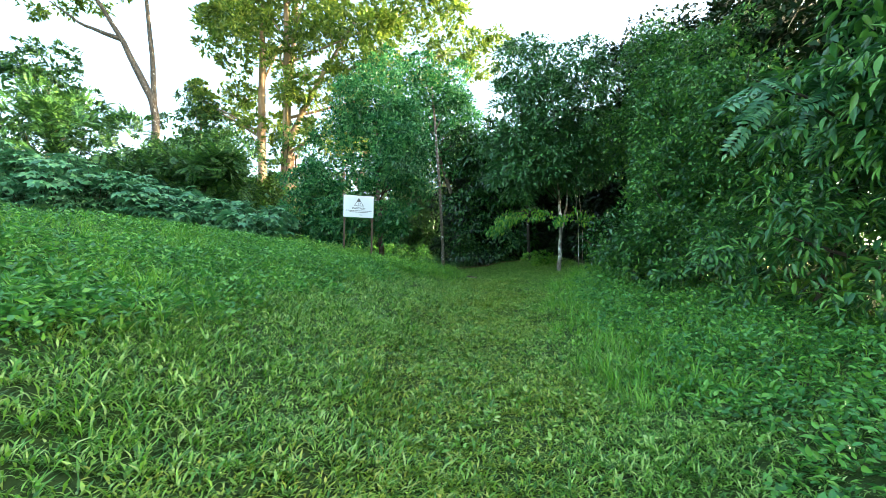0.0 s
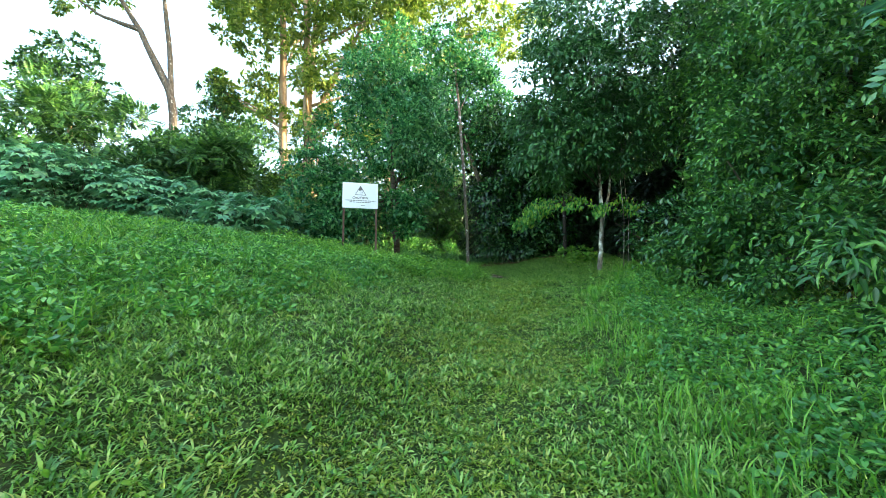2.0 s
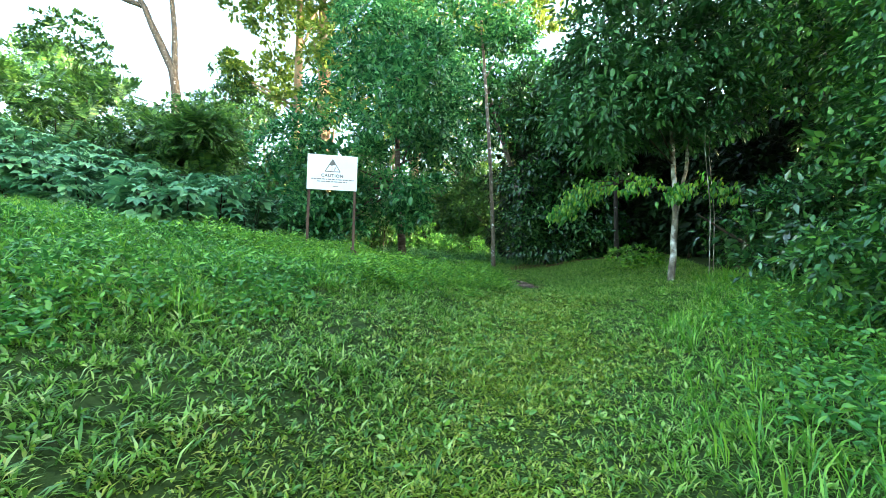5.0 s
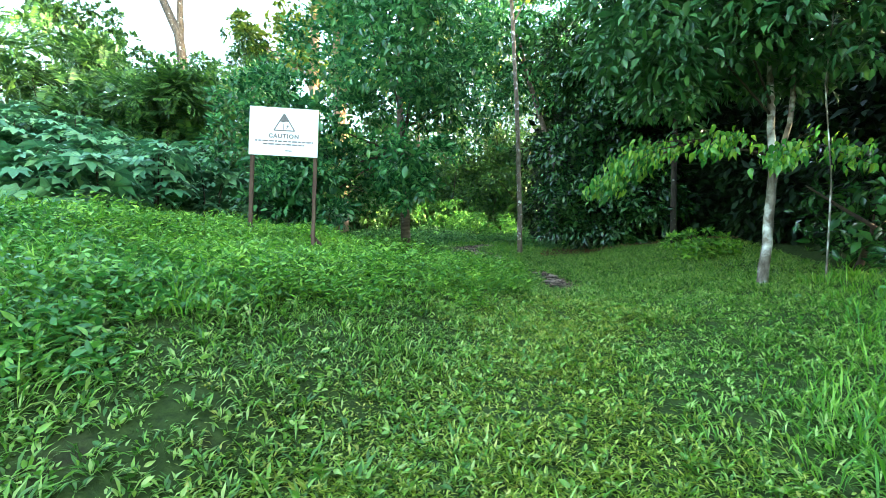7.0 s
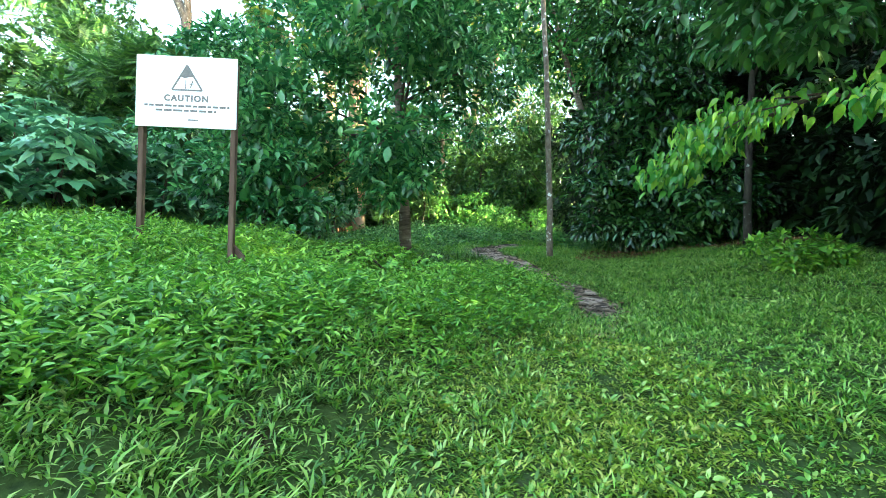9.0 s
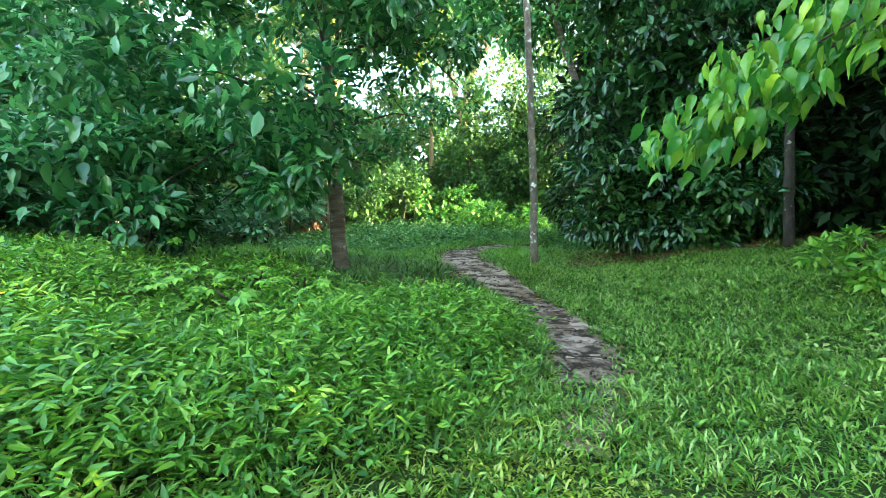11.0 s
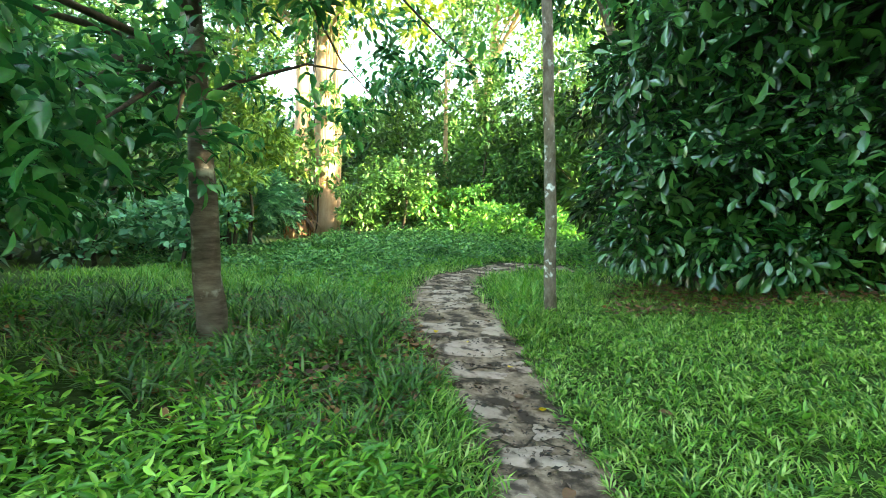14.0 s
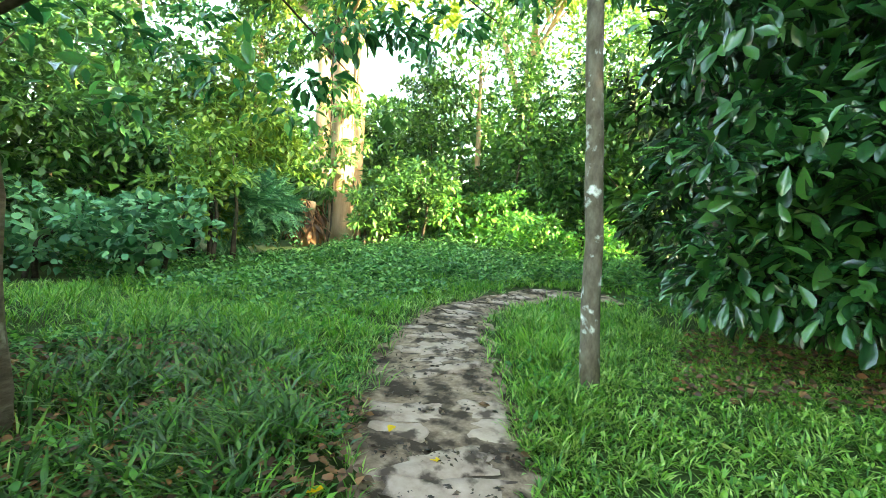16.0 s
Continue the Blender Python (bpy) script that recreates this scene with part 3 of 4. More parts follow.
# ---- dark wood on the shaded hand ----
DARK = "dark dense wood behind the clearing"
# Mostly unseen back rows and the last clump are added to block low sun.
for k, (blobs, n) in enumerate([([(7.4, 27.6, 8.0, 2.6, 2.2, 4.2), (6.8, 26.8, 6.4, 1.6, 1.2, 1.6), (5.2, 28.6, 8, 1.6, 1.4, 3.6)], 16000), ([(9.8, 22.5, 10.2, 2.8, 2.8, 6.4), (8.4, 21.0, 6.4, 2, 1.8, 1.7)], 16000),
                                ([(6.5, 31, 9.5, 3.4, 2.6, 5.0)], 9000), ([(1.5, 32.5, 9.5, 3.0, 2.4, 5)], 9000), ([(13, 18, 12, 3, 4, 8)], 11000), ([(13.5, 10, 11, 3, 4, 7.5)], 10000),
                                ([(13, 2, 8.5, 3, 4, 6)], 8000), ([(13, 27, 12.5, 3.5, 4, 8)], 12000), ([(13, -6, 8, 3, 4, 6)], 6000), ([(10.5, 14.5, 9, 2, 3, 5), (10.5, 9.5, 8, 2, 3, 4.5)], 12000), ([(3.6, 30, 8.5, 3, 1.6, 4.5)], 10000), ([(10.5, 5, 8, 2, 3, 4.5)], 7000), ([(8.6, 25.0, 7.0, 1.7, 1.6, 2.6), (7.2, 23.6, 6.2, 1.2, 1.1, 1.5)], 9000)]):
    thicket("wood_tree", "wood tree with leaf colour darkened for shade, massed to screen light", blobs, n, M_SHADED_WOOD, .3, LEAF, 100 + k, "tree", DARK, droop=.7, clumps=44, core=.5)
RIGHT = "overgrown trees along the clearing"
thicket("vine_tree", "tree overgrown with small-leaved climbing vines", [(8.4, 12.6, 7.4, 2.4, 2.8, 4.2), (6.6, 12.2, 5.6, 1.5, 1.9, 1.6)], 50000, M_RIGHT, .13, LEAF, 51, "tree", RIGHT, clumps=54, droop=.6)
thicket("vine_tree", "tall tree overgrown with climbing vines beside the slender tree", [(8.2, 16.6, 9.2, 2.3, 2.2, 4.8), (7.2, 15.4, 6.2, 1.6, 1.6, 2.0)], 40000, M_RIGHT, .14, LEAF, 52, "tree", RIGHT, clumps=54, droop=.6)
thicket("leaning_tree", "leafy tree that overhangs the lawn with long drooping leaves", [(8.2, 6.6, 7.6, 2.2, 2.6, 3.4), (7.2, 4.6, 5.6, 1.7, 2.0, 1.7)], 14000, M_RIGHT, .25, LANCE, 53, "tree", RIGHT, clumps=36, droop=.9)
thicket("shrub", "low dense shrub with narrow dark leaves at the lawn's edge", [(6.2, 10.6, 4.5, 1.5, 1.6, 1.0), (5.6, 12.0, 4.6, 1.1, 1.2, .9)], 15000, M_RIGHT, .115, LEAF, 54, "shrub", RIGHT, clumps=36)
thicket("shrub", "low dense shrub with long hanging leaves at the lawn's edge", [(6.3, 7.4, 4.2, 1.5, 1.6, 1.2), (6.6, 4.6, 4.0, 1.6, 1.7, 1.3)], 8000, M_RIGHT, .18, LANCE, 55, "shrub", RIGHT, clumps=36, droop=.8)
thicket("shrub", "shaded undergrowth shrub by the slender tree", [(6.6, 18.8, 5.4, 1.6, 1.4, 1.1), (6.4, 15.6, 5.0, 1.4, 1.5, 1.2)], 6000, M_BUSH, .16, LEAF, 56, "shrub", RIGHT, clumps=30)
thicket("shrub", "small bright shrub at the foot of a thin trunk", [(4.5, 21.9, 5.0, .8, .6, .4)], 1400, M_MOUND, .13, LEAF, 57, "shrub", RIGHT, clumps=14, stems=2)

# ---- thicket and trees beyond the bank ----
LEFT = "thicket beyond the bank"
for blobs, n in [([(-13.8, 23.6, 7.8, 3.6, 2.4, 4.4)], 18000), ([(-12.8, 26.6, 6.4, 2.2, 2.0, 2.2)], 4500), ([(-15.5, 28.5, 9.2, 4.4, 3, 4.8)], 13000), ([(-24, 12, 7.5, 4, 5, 3)], 8000)]:
    thicket("thicket_shrub", "tangled mid-green shrub in the thicket", blobs, n, M_LEFT, .24, LEAF, 60 + len(scene.objects) % 97, "shrub", LEFT, clumps=34, droop=.5)
for k, (blobs, n) in enumerate([([(-19.0, 22.6, 8.6, 4.2, 3.0, 4.6)], 3000), ([(-27, 21, 8.5, 4.5, 4, 3.6)], 1800), ([(-12.2, 22.0, 8.8, 2.0, 1.2, 1.4)], 700)]):
    thicket("thicket_shrub", "feather-leaved shrub in the thicket", blobs, n, M_LEFT, .62, FEATHER, 160 + k, "shrub", LEFT, clumps=36, droop=.35)
thicket("yellow_shrub", "sunlit yellow-green shrub with vines", [(-12.0, 30.0, 8.8, 1.9, 1.8, 3.3)], 7000, M_LIME, .24, LEAF, 71, "shrub", LEFT)
ft = tree("forked_tree", (-20.9, 31.1), "tall bare forked tree with vines round its trunk", "tree",
          [([(-20.6, 31.1, gz(-20.9, 31.1, -.2)), (-20.5, 31.1, 13), (-20.9, 31.1, 16.6), (-23.5, 31, 21.5), (-26.2, 31, 25.5)], [.36, .3, .26, .18, .1]),
           ([(-20.9, 31.1, 16.3), (-21.2, 31.2, 19.5), (-22.5, 31.2, 28)], [.21, .17, .08]),
           ([(-23.5, 31, 21.4), (-26.5, 31, 22.6), (-29, 31, 24.4)], [.16, .1, .04])],
          [(-20.6, 31, 11.0, 1.5, 1.4, 3.2)], 4500, M_LEFT, .3, M_BARK, seed=72, limbs=0)
v, f = crown(73, [(-27, 31, 26.2, 4, 3, 1.2), (-22.5, 31, 28.5, 4, 3, 1.2), (-30, 31, 24.6, 2.5, 2.5, .8)], 3200, .4, LEAF, clumps=14, core=.05, droop=.2)
child("upper_crown", mesh_from("upper_crown", v, f, M_FAR), ft)
TALL = "tall airy trees"
tree("tall_tree", (-12.6, 35), "tall tree with a sunlit pale trunk and airy yellow-green crown", "tree",
     [([(-12.4, 35, gz(-12.6, 35, -.2)), (-12.6, 35, 12), (-12.9, 35, 20), (-13.4, 35, 30)], [.58, .4, .27, .12]),
      ([(-12.7, 35, 15), (-10.5, 35.2, 20), (-7.5, 35, 25)], [.26, .2, .07])],
     [(-13, 35, 27, 6, 5, 1.6), (-8, 34, 23.5, 5, 4.5, 1.5), (-16, 34, 22.5, 4, 4, 1.3), (-5, 35, 20.5, 4, 4, 1.4), (-10, 33, 18.6, 3.4, 3, 1.2), (-11, 35, 31, 6, 5, 1.8), (-3.5, 35, 26, 5, 4, 1.6), (1, 36, 23, 4, 4, 1.5), (-8.5, 33, 14.5, 2.6, 2, 1.6)],
     32000, M_FAR, .38, M_FARBARK, seed=81, limbs=10, group=TALL, droop=.2, clumps=16, core=.12, flat=.6)
lit = [o for o in scene.objects if o.name == "tall_tree"][0]
r = np.random.default_rng(86)
for k in range(16):
    a, z0 = r.random() * 6.283, 8 + 8 * r.random()
    px, py = -12.5 + .55 * math.cos(a), 35 + .55 * math.sin(a)
    limb("hanging_root", [(px, py, z0), (px + .1 * r.normal(), py - .1, z0 - 2.2), (px + .2 * r.normal(), py - .15, max(gz(px, py), z0 - 5))], [.05, .035, .02], M_TWIG if k % 2 else M_FARBARK, lit, "thin hanging root", sides=5, seed=700 + k)
v, f = crown(87, [(-12.4, 34.8, 9.5, .9, .9, 3.2), (-12.8, 34.8, 15, .8, .8, 2.5)], 2600, .26, LEAF, clumps=16, core=.1, droop=.8)
child("climbing_vine", mesh_from("climbing_vine", v, f, M_LEFT), lit, "green vine climbing the pale trunk")
tree("tall_tree", (-15.4, 37), "tall tree with twin pale trunks and airy foliage", "tree",
     [([(-15.4, 37, gz(-15.4, 37, -.2)), (-15.6, 37, 14), (-16, 37, 28)], [.45, .36, .2]), ([(-13.8, 37.5, 5.5), (-13.9, 37.5, 16), (-13.2, 37.5, 29)], [.4, .3, .15])],
     [(-17, 37, 26, 5, 4, 1.5), (-19, 37, 19, 3, 3, 1.4), (-15, 37, 16.5, 2.5, 2, 1.2)], 7000, M_FAR, .4, M_FARBARK, seed=82, limbs=6, group=TALL, droop=.2, clumps=16, core=.1, flat=.6)
tree("tall_tree", (-28, 31), "airy tree with grey-green foliage against the sky", "tree",
     [([(-28, 31, gz(-28, 31, -.2)), (-28.2, 31, 12), (-28.6, 31, 18)], [.3, .24, .1])],
     [(-29, 31, 18, 3.4, 3.2, 2.4), (-26.4, 31, 15.4, 2.0, 2, 1.4), (-31, 31, 14.5, 3, 3, 1.8)], 9000, M_LEFT, .34, M_FARBARK, seed=83, limbs=6, group=TALL, droop=.3, clumps=18, core=.1)
tree("tall_tree", (-21.5, 38), "grey-green airy tree between pale trunks", "tree",
     [([(-21.5, 38, gz(-21.5, 38, -.2)), (-21.5, 38, 13), (-21.4, 38, 19)], [.25, .2, .08])],
     [(-21.5, 38, 17.6, 3.0, 2.5, 2.8)], 6000, M_LEFT, .3, M_FARBARK, seed=84, limbs=5, group=TALL, clumps=18, core=.1)

# ---- the bright glade beyond the path ----
GLADE = "vegetation of the far glade"
thicket("glade_shrub", "pale low shrub with broad leaves in the glade", [(-6.4, 36, 6.4, 2.6, 1.8, .9), (-3.6, 34.5, 6.0, 2.0, 1.4, .8)], 6000, M_HERB, .2, LEAF, 91, "shrub", GLADE, clumps=30)
thicket("glade_shrub", "low pale broad-leaved shrub at the foot of the thicket", [(-8.6, 25.6, 5.7, 1.3, 1.0, .7), (-10.2, 24.6, 5.8, 1.3, 1.0, .7)], 1700, M_PALE, .16, BROAD, 99, "shrub", GLADE, clumps=26, droop=.3)
thicket("glade_shrub", "yellow-green leafy sapling catching the light", [(-9.6, 27.4, 7.0, 1.1, 1.0, 1.6)], 1800, M_LIME, .19, LEAF, 90, "shrub", GLADE, clumps=18)
thicket("glade_shrub", "bright lime-green shrub in the glade", [(-7.7, 37, 7.2, 1.0, .9, .6)], 900, M_LIME, .24, BROAD, 92, "shrub", GLADE, clumps=14)
thicket("glade_shrub", "fresh green young tree in the glade", [(-8.6, 34.8, 7.6, 1.3, 1.2, 1.8), (-9.6, 33.8, 7, 1, 1, 1.2)], 5000, M_LEFT, .2, LEAF, 93, "shrub", GLADE)
thicket("glade_shrub", "feather-leaved sapling at the glade's edge", [(-11, 28.6, 6.7, 1.8, 1.4, .9)], 700, M_PALE, .6, FEATHER, 94, "shrub", GLADE, clumps=16, droop=.3)
thicket("vine_column", "tree trunk draped in a column of vines", [(-7.8, 43, 10.2, 1.3, 1.3, 4.6), (-8.0, 42.6, 7.6, 3, 2.0, 2.2)], 9000, M_LEFT, .26, LEAF, 95, "tree", GLADE)
thicket("vine_column", "slender tree hidden under a tall drape of vines", [(-6.0, 38, 9.9, 1.3, 1.2, 4.6), (-3.9, 38.5, 8.2, 1.8, 1.4, 2.6), (-1.6, 37.6, 8.0, 1.7, 1.3, 2.4), (-3.4, 40, 12.6, 2.0, 1.7, 2.6)], 12000, M_LEFT, .22, LEAF, 89, "tree", GLADE, clumps=34)
thicket("vine_column", "tree overgrown with fresh green vines", [(-12.6, 41.5, 10, 2.2, 2, 4.6), (-15, 40.5, 8, 1.8, 1.5, 2.4), (-10.6, 40, 7.6, 1.5, 1.3, 1.9)], 10000, M_LEFT, .26, LEAF, 96, "tree", GLADE)
FAR = "far forest edge"
for k, (x, y, z, rx, rz) in enumerate([(-3, 48, 10, 5, 4.5), (4, 44, 11, 4.5, 5.5), (-20, 46, 10.5, 5, 4.6), (-30, 44, 11, 5.5, 5), (-38, 36, 10.5, 5, 5), (-42, 24, 9.5, 5, 5), (-15, 50, 11.5, 5, 5),
                                       (13, 33, 10.5, 3.5, 5.5), (-44, 10, 9, 5, 5), (-30, 2, 7, 4, 4), (-5.5, 42, 8.6, 2.6, 3.0), (0, 40, 9, 3, 4), (-16, 43, 9.5, 3.5, 4), (-18, 37.5, 8.4, 2.6, 3.2), (-4.2, 43.5, 9.0, 2.4, 3.6)]):
    thicket("forest_tree", "distant green tree of the forest edge", [(x, y, z, rx, rx * .7, rz), (x + 2.5, y - 1, z - rz * .45, rx * .7, rx * .5, rz * .5)], 4200, M_LEFT, .66, LEAF, 200 + k, "tree", FAR, clumps=40, stems=2)
tree("far_bare_tree", (-9.5, 47), "far pale tree with bare forking limbs", "tree",
     [([(-9.5, 47, 6.2), (-9.5, 47, 14), (-8.6, 47, 22)], [.4, .3, .12]), ([(-9.5, 47, 13.5), (-10.8, 47, 18), (-12, 47, 23)], [.24, .18, .07]), ([(-9.2, 47, 16.5), (-6.8, 47, 21), (-6, 47, 24)], [.18, .12, .05])],
     [(-9, 47, 23.5, 5, 4, 1.6), (-6, 47, 20, 2.5, 2, 1)], 4500, M_FAR, .4, M_FARBARK, seed=97, limbs=4, group=FAR, droop=.2, clumps=16, core=.1)
for k, (x, y, h, blobs) in enumerate([(-4.2, 46, 15, [(-4.6, 46, 15.5, 3.6, 3, 3.4), (-2.4, 45.5, 12.5, 2.4, 2, 2.2)]), (-9.8, 42.5, 15, [(-10.4, 42.5, 15.4, 3.0, 2.6, 2.8), (-8.4, 43, 18, 2.6, 2.2, 1.8)]),
                                      (-.4, 43, 14, [(-1.0, 43, 13.5, 2.8, 2.4, 3.2), (.8, 43, 16, 2.2, 2, 1.8)]), (-6.2, 50, 19, [(-6.2, 50, 19, 4, 3, 2.6), (-11, 50, 19.5, 3.4, 3, 2.4)])]):
    tree("hazy_tree", (x, y), "airy sunlit yellow-green tree behind the glade", "tree", [([(x, y, gz(x, y, -.2)), (x - .2, y, .5 * h), (x - .4, y, h + 1)], [.24, .18, .06])],
         blobs, 2500, M_LEFT if k % 2 else M_LIME, .36, M_FARBARK, seed=270 + k, limbs=5, group=FAR, droop=.3, clumps=30, core=.12)
tree("dead_palm", (-12.3, 33.2), "short palm stump hung with orange dead fronds", "palm",
     [([(-12.3, 33.2, gz(-12.3, 33.2, -.1)), (-12.3, 33.2, 7.2)], [.3, .26])], [(-12.3, 33.1, 6.6, .42, .42, .7)], 900, M_DEAD, .5, M_FARBARK, LONG, 98, 0, droop=2.0)


# ---- broad-leaved plants on the bank ----
def big_leaf_plant(seed, x, y, height, leaf, material, label):
    r = np.random.default_rng(seed)
    z0 = gz(x, y)
    t = thing("broad_leaved_plant", (x, y, z0), label, "plant", "broad-leaved plants behind the bank")
    pos, along, nrm, size = [], [], [], []
    for s in range(3):
        top = np.array((x + r.normal() * .3, y + r.normal() * .3, z0 + height * (.7 + .4 * r.random())))
        limb("stem", [(x + r.normal() * .08, y + r.normal() * .08, z0 - .04), tuple((np.array((x, y, z0)) + top) / 2 + r.normal(size=3) * .05), tuple(top)], [.022, .017, .01], M_TWIG, t, sides=5, seed=seed + s)
        for k in range(12 + int(5 * height)):
            a = r.random() * 6.283
            out = np.array((math.cos(a), math.sin(a), .25 * r.normal()))
            pos.append(top + out * (.1 + .28 * r.random()) + (0, 0, -.75 * height * r.random() ** 1.5))
            along.append(out + (0, 0, -.35))
            nrm.append((0, 0, 1) + .35 * r.normal(size=3) + out * .25)
            size.append(leaf * (.65 + .6 * r.random()))
    v, f = strew(PALM, np.array(pos), np.array(along), np.array(nrm), np.array(size))
    child("foliage", mesh_from("foliage", v, f, material), t)


r = np.random.default_rng(5)
for k in range(95):
    x, y = -6.0 - 10.5 * r.random(), 15.0 + 6.0 * r.random()
    y += .25 * (-6.3 - x) * .35
    big_leaf_plant(300 + k, x, y, .75 + .16 * (y - 15) + .26 * max(0, -8 - x) + .4 * r.random(), .31, M_PALE, "pale broad-leaved plant with lobed leaves")
for k in range(10):
    big_leaf_plant(400 + k, -2.2 + .9 * r.random() + (.0 if k % 2 else -.3), 18.1 + .9 * r.random(), .32, .1, M_MOUND, "small bright lobed-leaf plant in the herbs")


# ---- overhanging branch with single leaves ----
bt = thing("leafy_bough", (4.6, 18.2, 6.75), "low bough with large fresh green leaves reaching over the lawn", "branch")
BOUGHS = [[(4.66, 18.2, 6.5), (3.6, 18.2, 6.8), (2.6, 18.4, 6.45), (1.78, 18.5, 6.0)], [(3.6, 18.2, 6.78), (2.9, 18.0, 6.6), (2.15, 18.15, 6.15)],
          [(3.3, 18.2, 6.7), (2.8, 18.75, 6.5), (2.1, 18.9, 6.05)], [(4.4, 18.2, 6.7), (3.9, 17.5, 6.7), (3.3, 16.7, 6.3)], [(4.5, 18.2, 6.6), (4.5, 17.2, 6.4), (4.2, 16.4, 6.1)], [(2.7, 18.4, 6.5), (2.3, 18.3, 6.25), (1.85, 18.25, 5.95)],
          [(4.7, 18.2, 6.5), (5.2, 17.9, 6.6), (5.7, 17.5, 6.2)], [(4.65, 18.2, 6.6), (5.3, 18.3, 6.9), (6.1, 18.2, 6.4)],
          [(3.6, 18.2, 6.8), (2.9, 18.5, 6.85), (2.2, 18.6, 6.55)], [(4.2, 18.2, 6.8), (3.1, 18.9, 6.9), (2.3, 19.1, 6.6)]]


def fine_leaf(rows=9):
    """A pointed oval blade with a folded midrib and a waved edge."""
    vs, fs = [], []
    for i in range(rows):
        y = i / (rows - 1)
        w = .34 * math.sin(math.pi * min(1, y * 1.02) ** .72) ** .8 * (1 - .35 * y) if 0 < i < rows - 1 else 0.004
        for u in (-1, -.55, 0, .55, 1):
            vs.append((u * w, y, .16 * abs(u) * w - .16 * y * y + .02 * math.sin(y * 14 + u) * abs(u)))
    for i in range(rows - 1):
        for k in range(4):
            o = i * 5 + k
            fs += [(o, o + 1, o + 6), (o, o + 6, o + 5)]
    return np.array(vs), np.array(fs)


FINE = fine_leaf()
bv = FINE[0]
leaf_meshes = []
r = np.random.default_rng(9)
for k in range(8):
    vv = bv * (.1 + .01 * k) * np.array((.52 + .035 * k, 1, 1.2))
    vv = vv + np.stack([np.zeros(len(vv)), np.zeros(len(vv)), -.25 * vv[:, 1] ** 2 / .15 * r.random()], 1) 
    leaf_meshes.append(mesh_from("leaf", vv, FINE[1], M_BRANCH, True))
for k, pts in enumerate(BOUGHS):
    limb("bough", pts, np.linspace(.026 if k == 0 else .014, .004, len(pts)), M_TWIG, bt, sides=6, seed=500 + k)
    P = np.array(pts)
    for q in range(125 if k not in (6, 7) else 70):
        s = (.25 + .75 * r.random() ** .7) * (len(P) - 1)
        c = np.array([np.interp(s, np.arange(len(P)), P[:, i]) for i in range(3)])
        c += r.normal(size=3) * (.11, .12, .09) + (0, 0, -.01)
        if c[0] < 1.66:
            continue
        d = unit(np.array((-.3, -.1, -1.0)) + r.normal(size=3) * .38)
        nrm = unit(np.array((-.3, -.8, .5)) + r.normal(size=3) * .45)
        yv, xv = d, unit(np.cross(d, nrm))
        zv = np.cross(xv, yv)
        ob = new("leaf", leaf_meshes[q % 8])
        ob.parent = bt
        m = Matrix((xv, yv, zv)).transposed().to_4x4()
        m.translation = Vector(c) - bt.location
        ob.matrix_local = m

# feather leaves reaching out of the leaning tree
ft = thing("feather_bough", (6.6, 6.8, 6.2), "bough with long pale feather leaves against dark foliage", "branch")
limb("bough", [(7.0, 6.8, 6.0), (6.0, 6.7, 6.7), (5.1, 6.6, 6.95)], [.03, .02, .006], M_TWIG, ft, sides=6)
r = np.random.default_rng(12)
n = 16
pos = np.array([(5.0 + 1.5 * r.random(), 6.6 + r.normal() * .25, 6.75 + .3 * r.normal()) for _ in range(n)])
v, f = strew(FEATHER, pos, unit(r.normal(size=(n, 3)) * (.6, .6, .2) + (-.6, -.4, -.35)), unit(np.array((0, -.3, 1)) + r.normal(size=(n, 3)) * .3), .55 + .2 * r.random(n))
child("foliage", mesh_from("foliage", v, f, M_PALE), ft, "pale feather leaves")
for x, y, z0, z1 in ((5.55, 18.4, 4.6, 9), (5.2, 17.6, 4.5, 8.5)):
    t = thing("hanging_vine", (x, y, gz(x, y)), "thin woody vine hanging from the crown to the ground", "vine")
    limb("vine", [(x, y, gz(x, y)), (x + .05, y, 6), (x - .04, y + .03, 7.4), (x + .03, y, z1)], [.012, .01, .01, .008], M_WBARK, t, sides=5)


# ---- grass and herbs ----
def blades(seed, n, region, keep, length, width, lean=.5, tuft=7, loose=.03):
    """Grass: tufts of blades that bend out from one root."""
    r = np.random.default_rng(seed)
    k = n // tuft
    x = region[0] + (region[1] - region[0]) * r.random(k)
    y = region[2] + (region[3] - region[2]) * r.random(k)
    ok = r.random(k) < keep(x, y)
    x, y = x[ok], y[ok]
    vigour = (.55 + .75 * r.random(len(x))) * np.clip(.85 + .3 * np.sin(x * 2.3 + 1.7 * np.sin(y * 1.1)) * np.sin(y * 2.9 + x), .5, 1.4)
    x, y, vigour = (np.repeat(a, tuft) for a in (x, y, vigour))
    n = len(x)
    a = r.random(n) * 6.283
    out = np.stack([np.cos(a), np.sin(a), np.zeros(n)], 1)
    off = np.abs(r.normal(size=n)) * loose
    x, y = x + out[:, 0] * off, y + out[:, 1] * off
    ln = length * (.6 + .6 * r.random(n)) * vigour
    tilt = lean * (.25 + 1.1 * r.random(n))[:, None]
    d = unit(out * tilt + np.array((0, 0, 1)))
    nrm = unit(np.array((0, 0, 1)) * tilt - out + r.normal(size=(n, 3)) * .25)
    size = np.stack([width / .12 * (.7 + .6 * r.random(n)), ln, ln], 1)
    p = np.stack([x, y, ground_z(x, y) - .008], 1)
    return strew(BLADE, p, d, nrm, size)


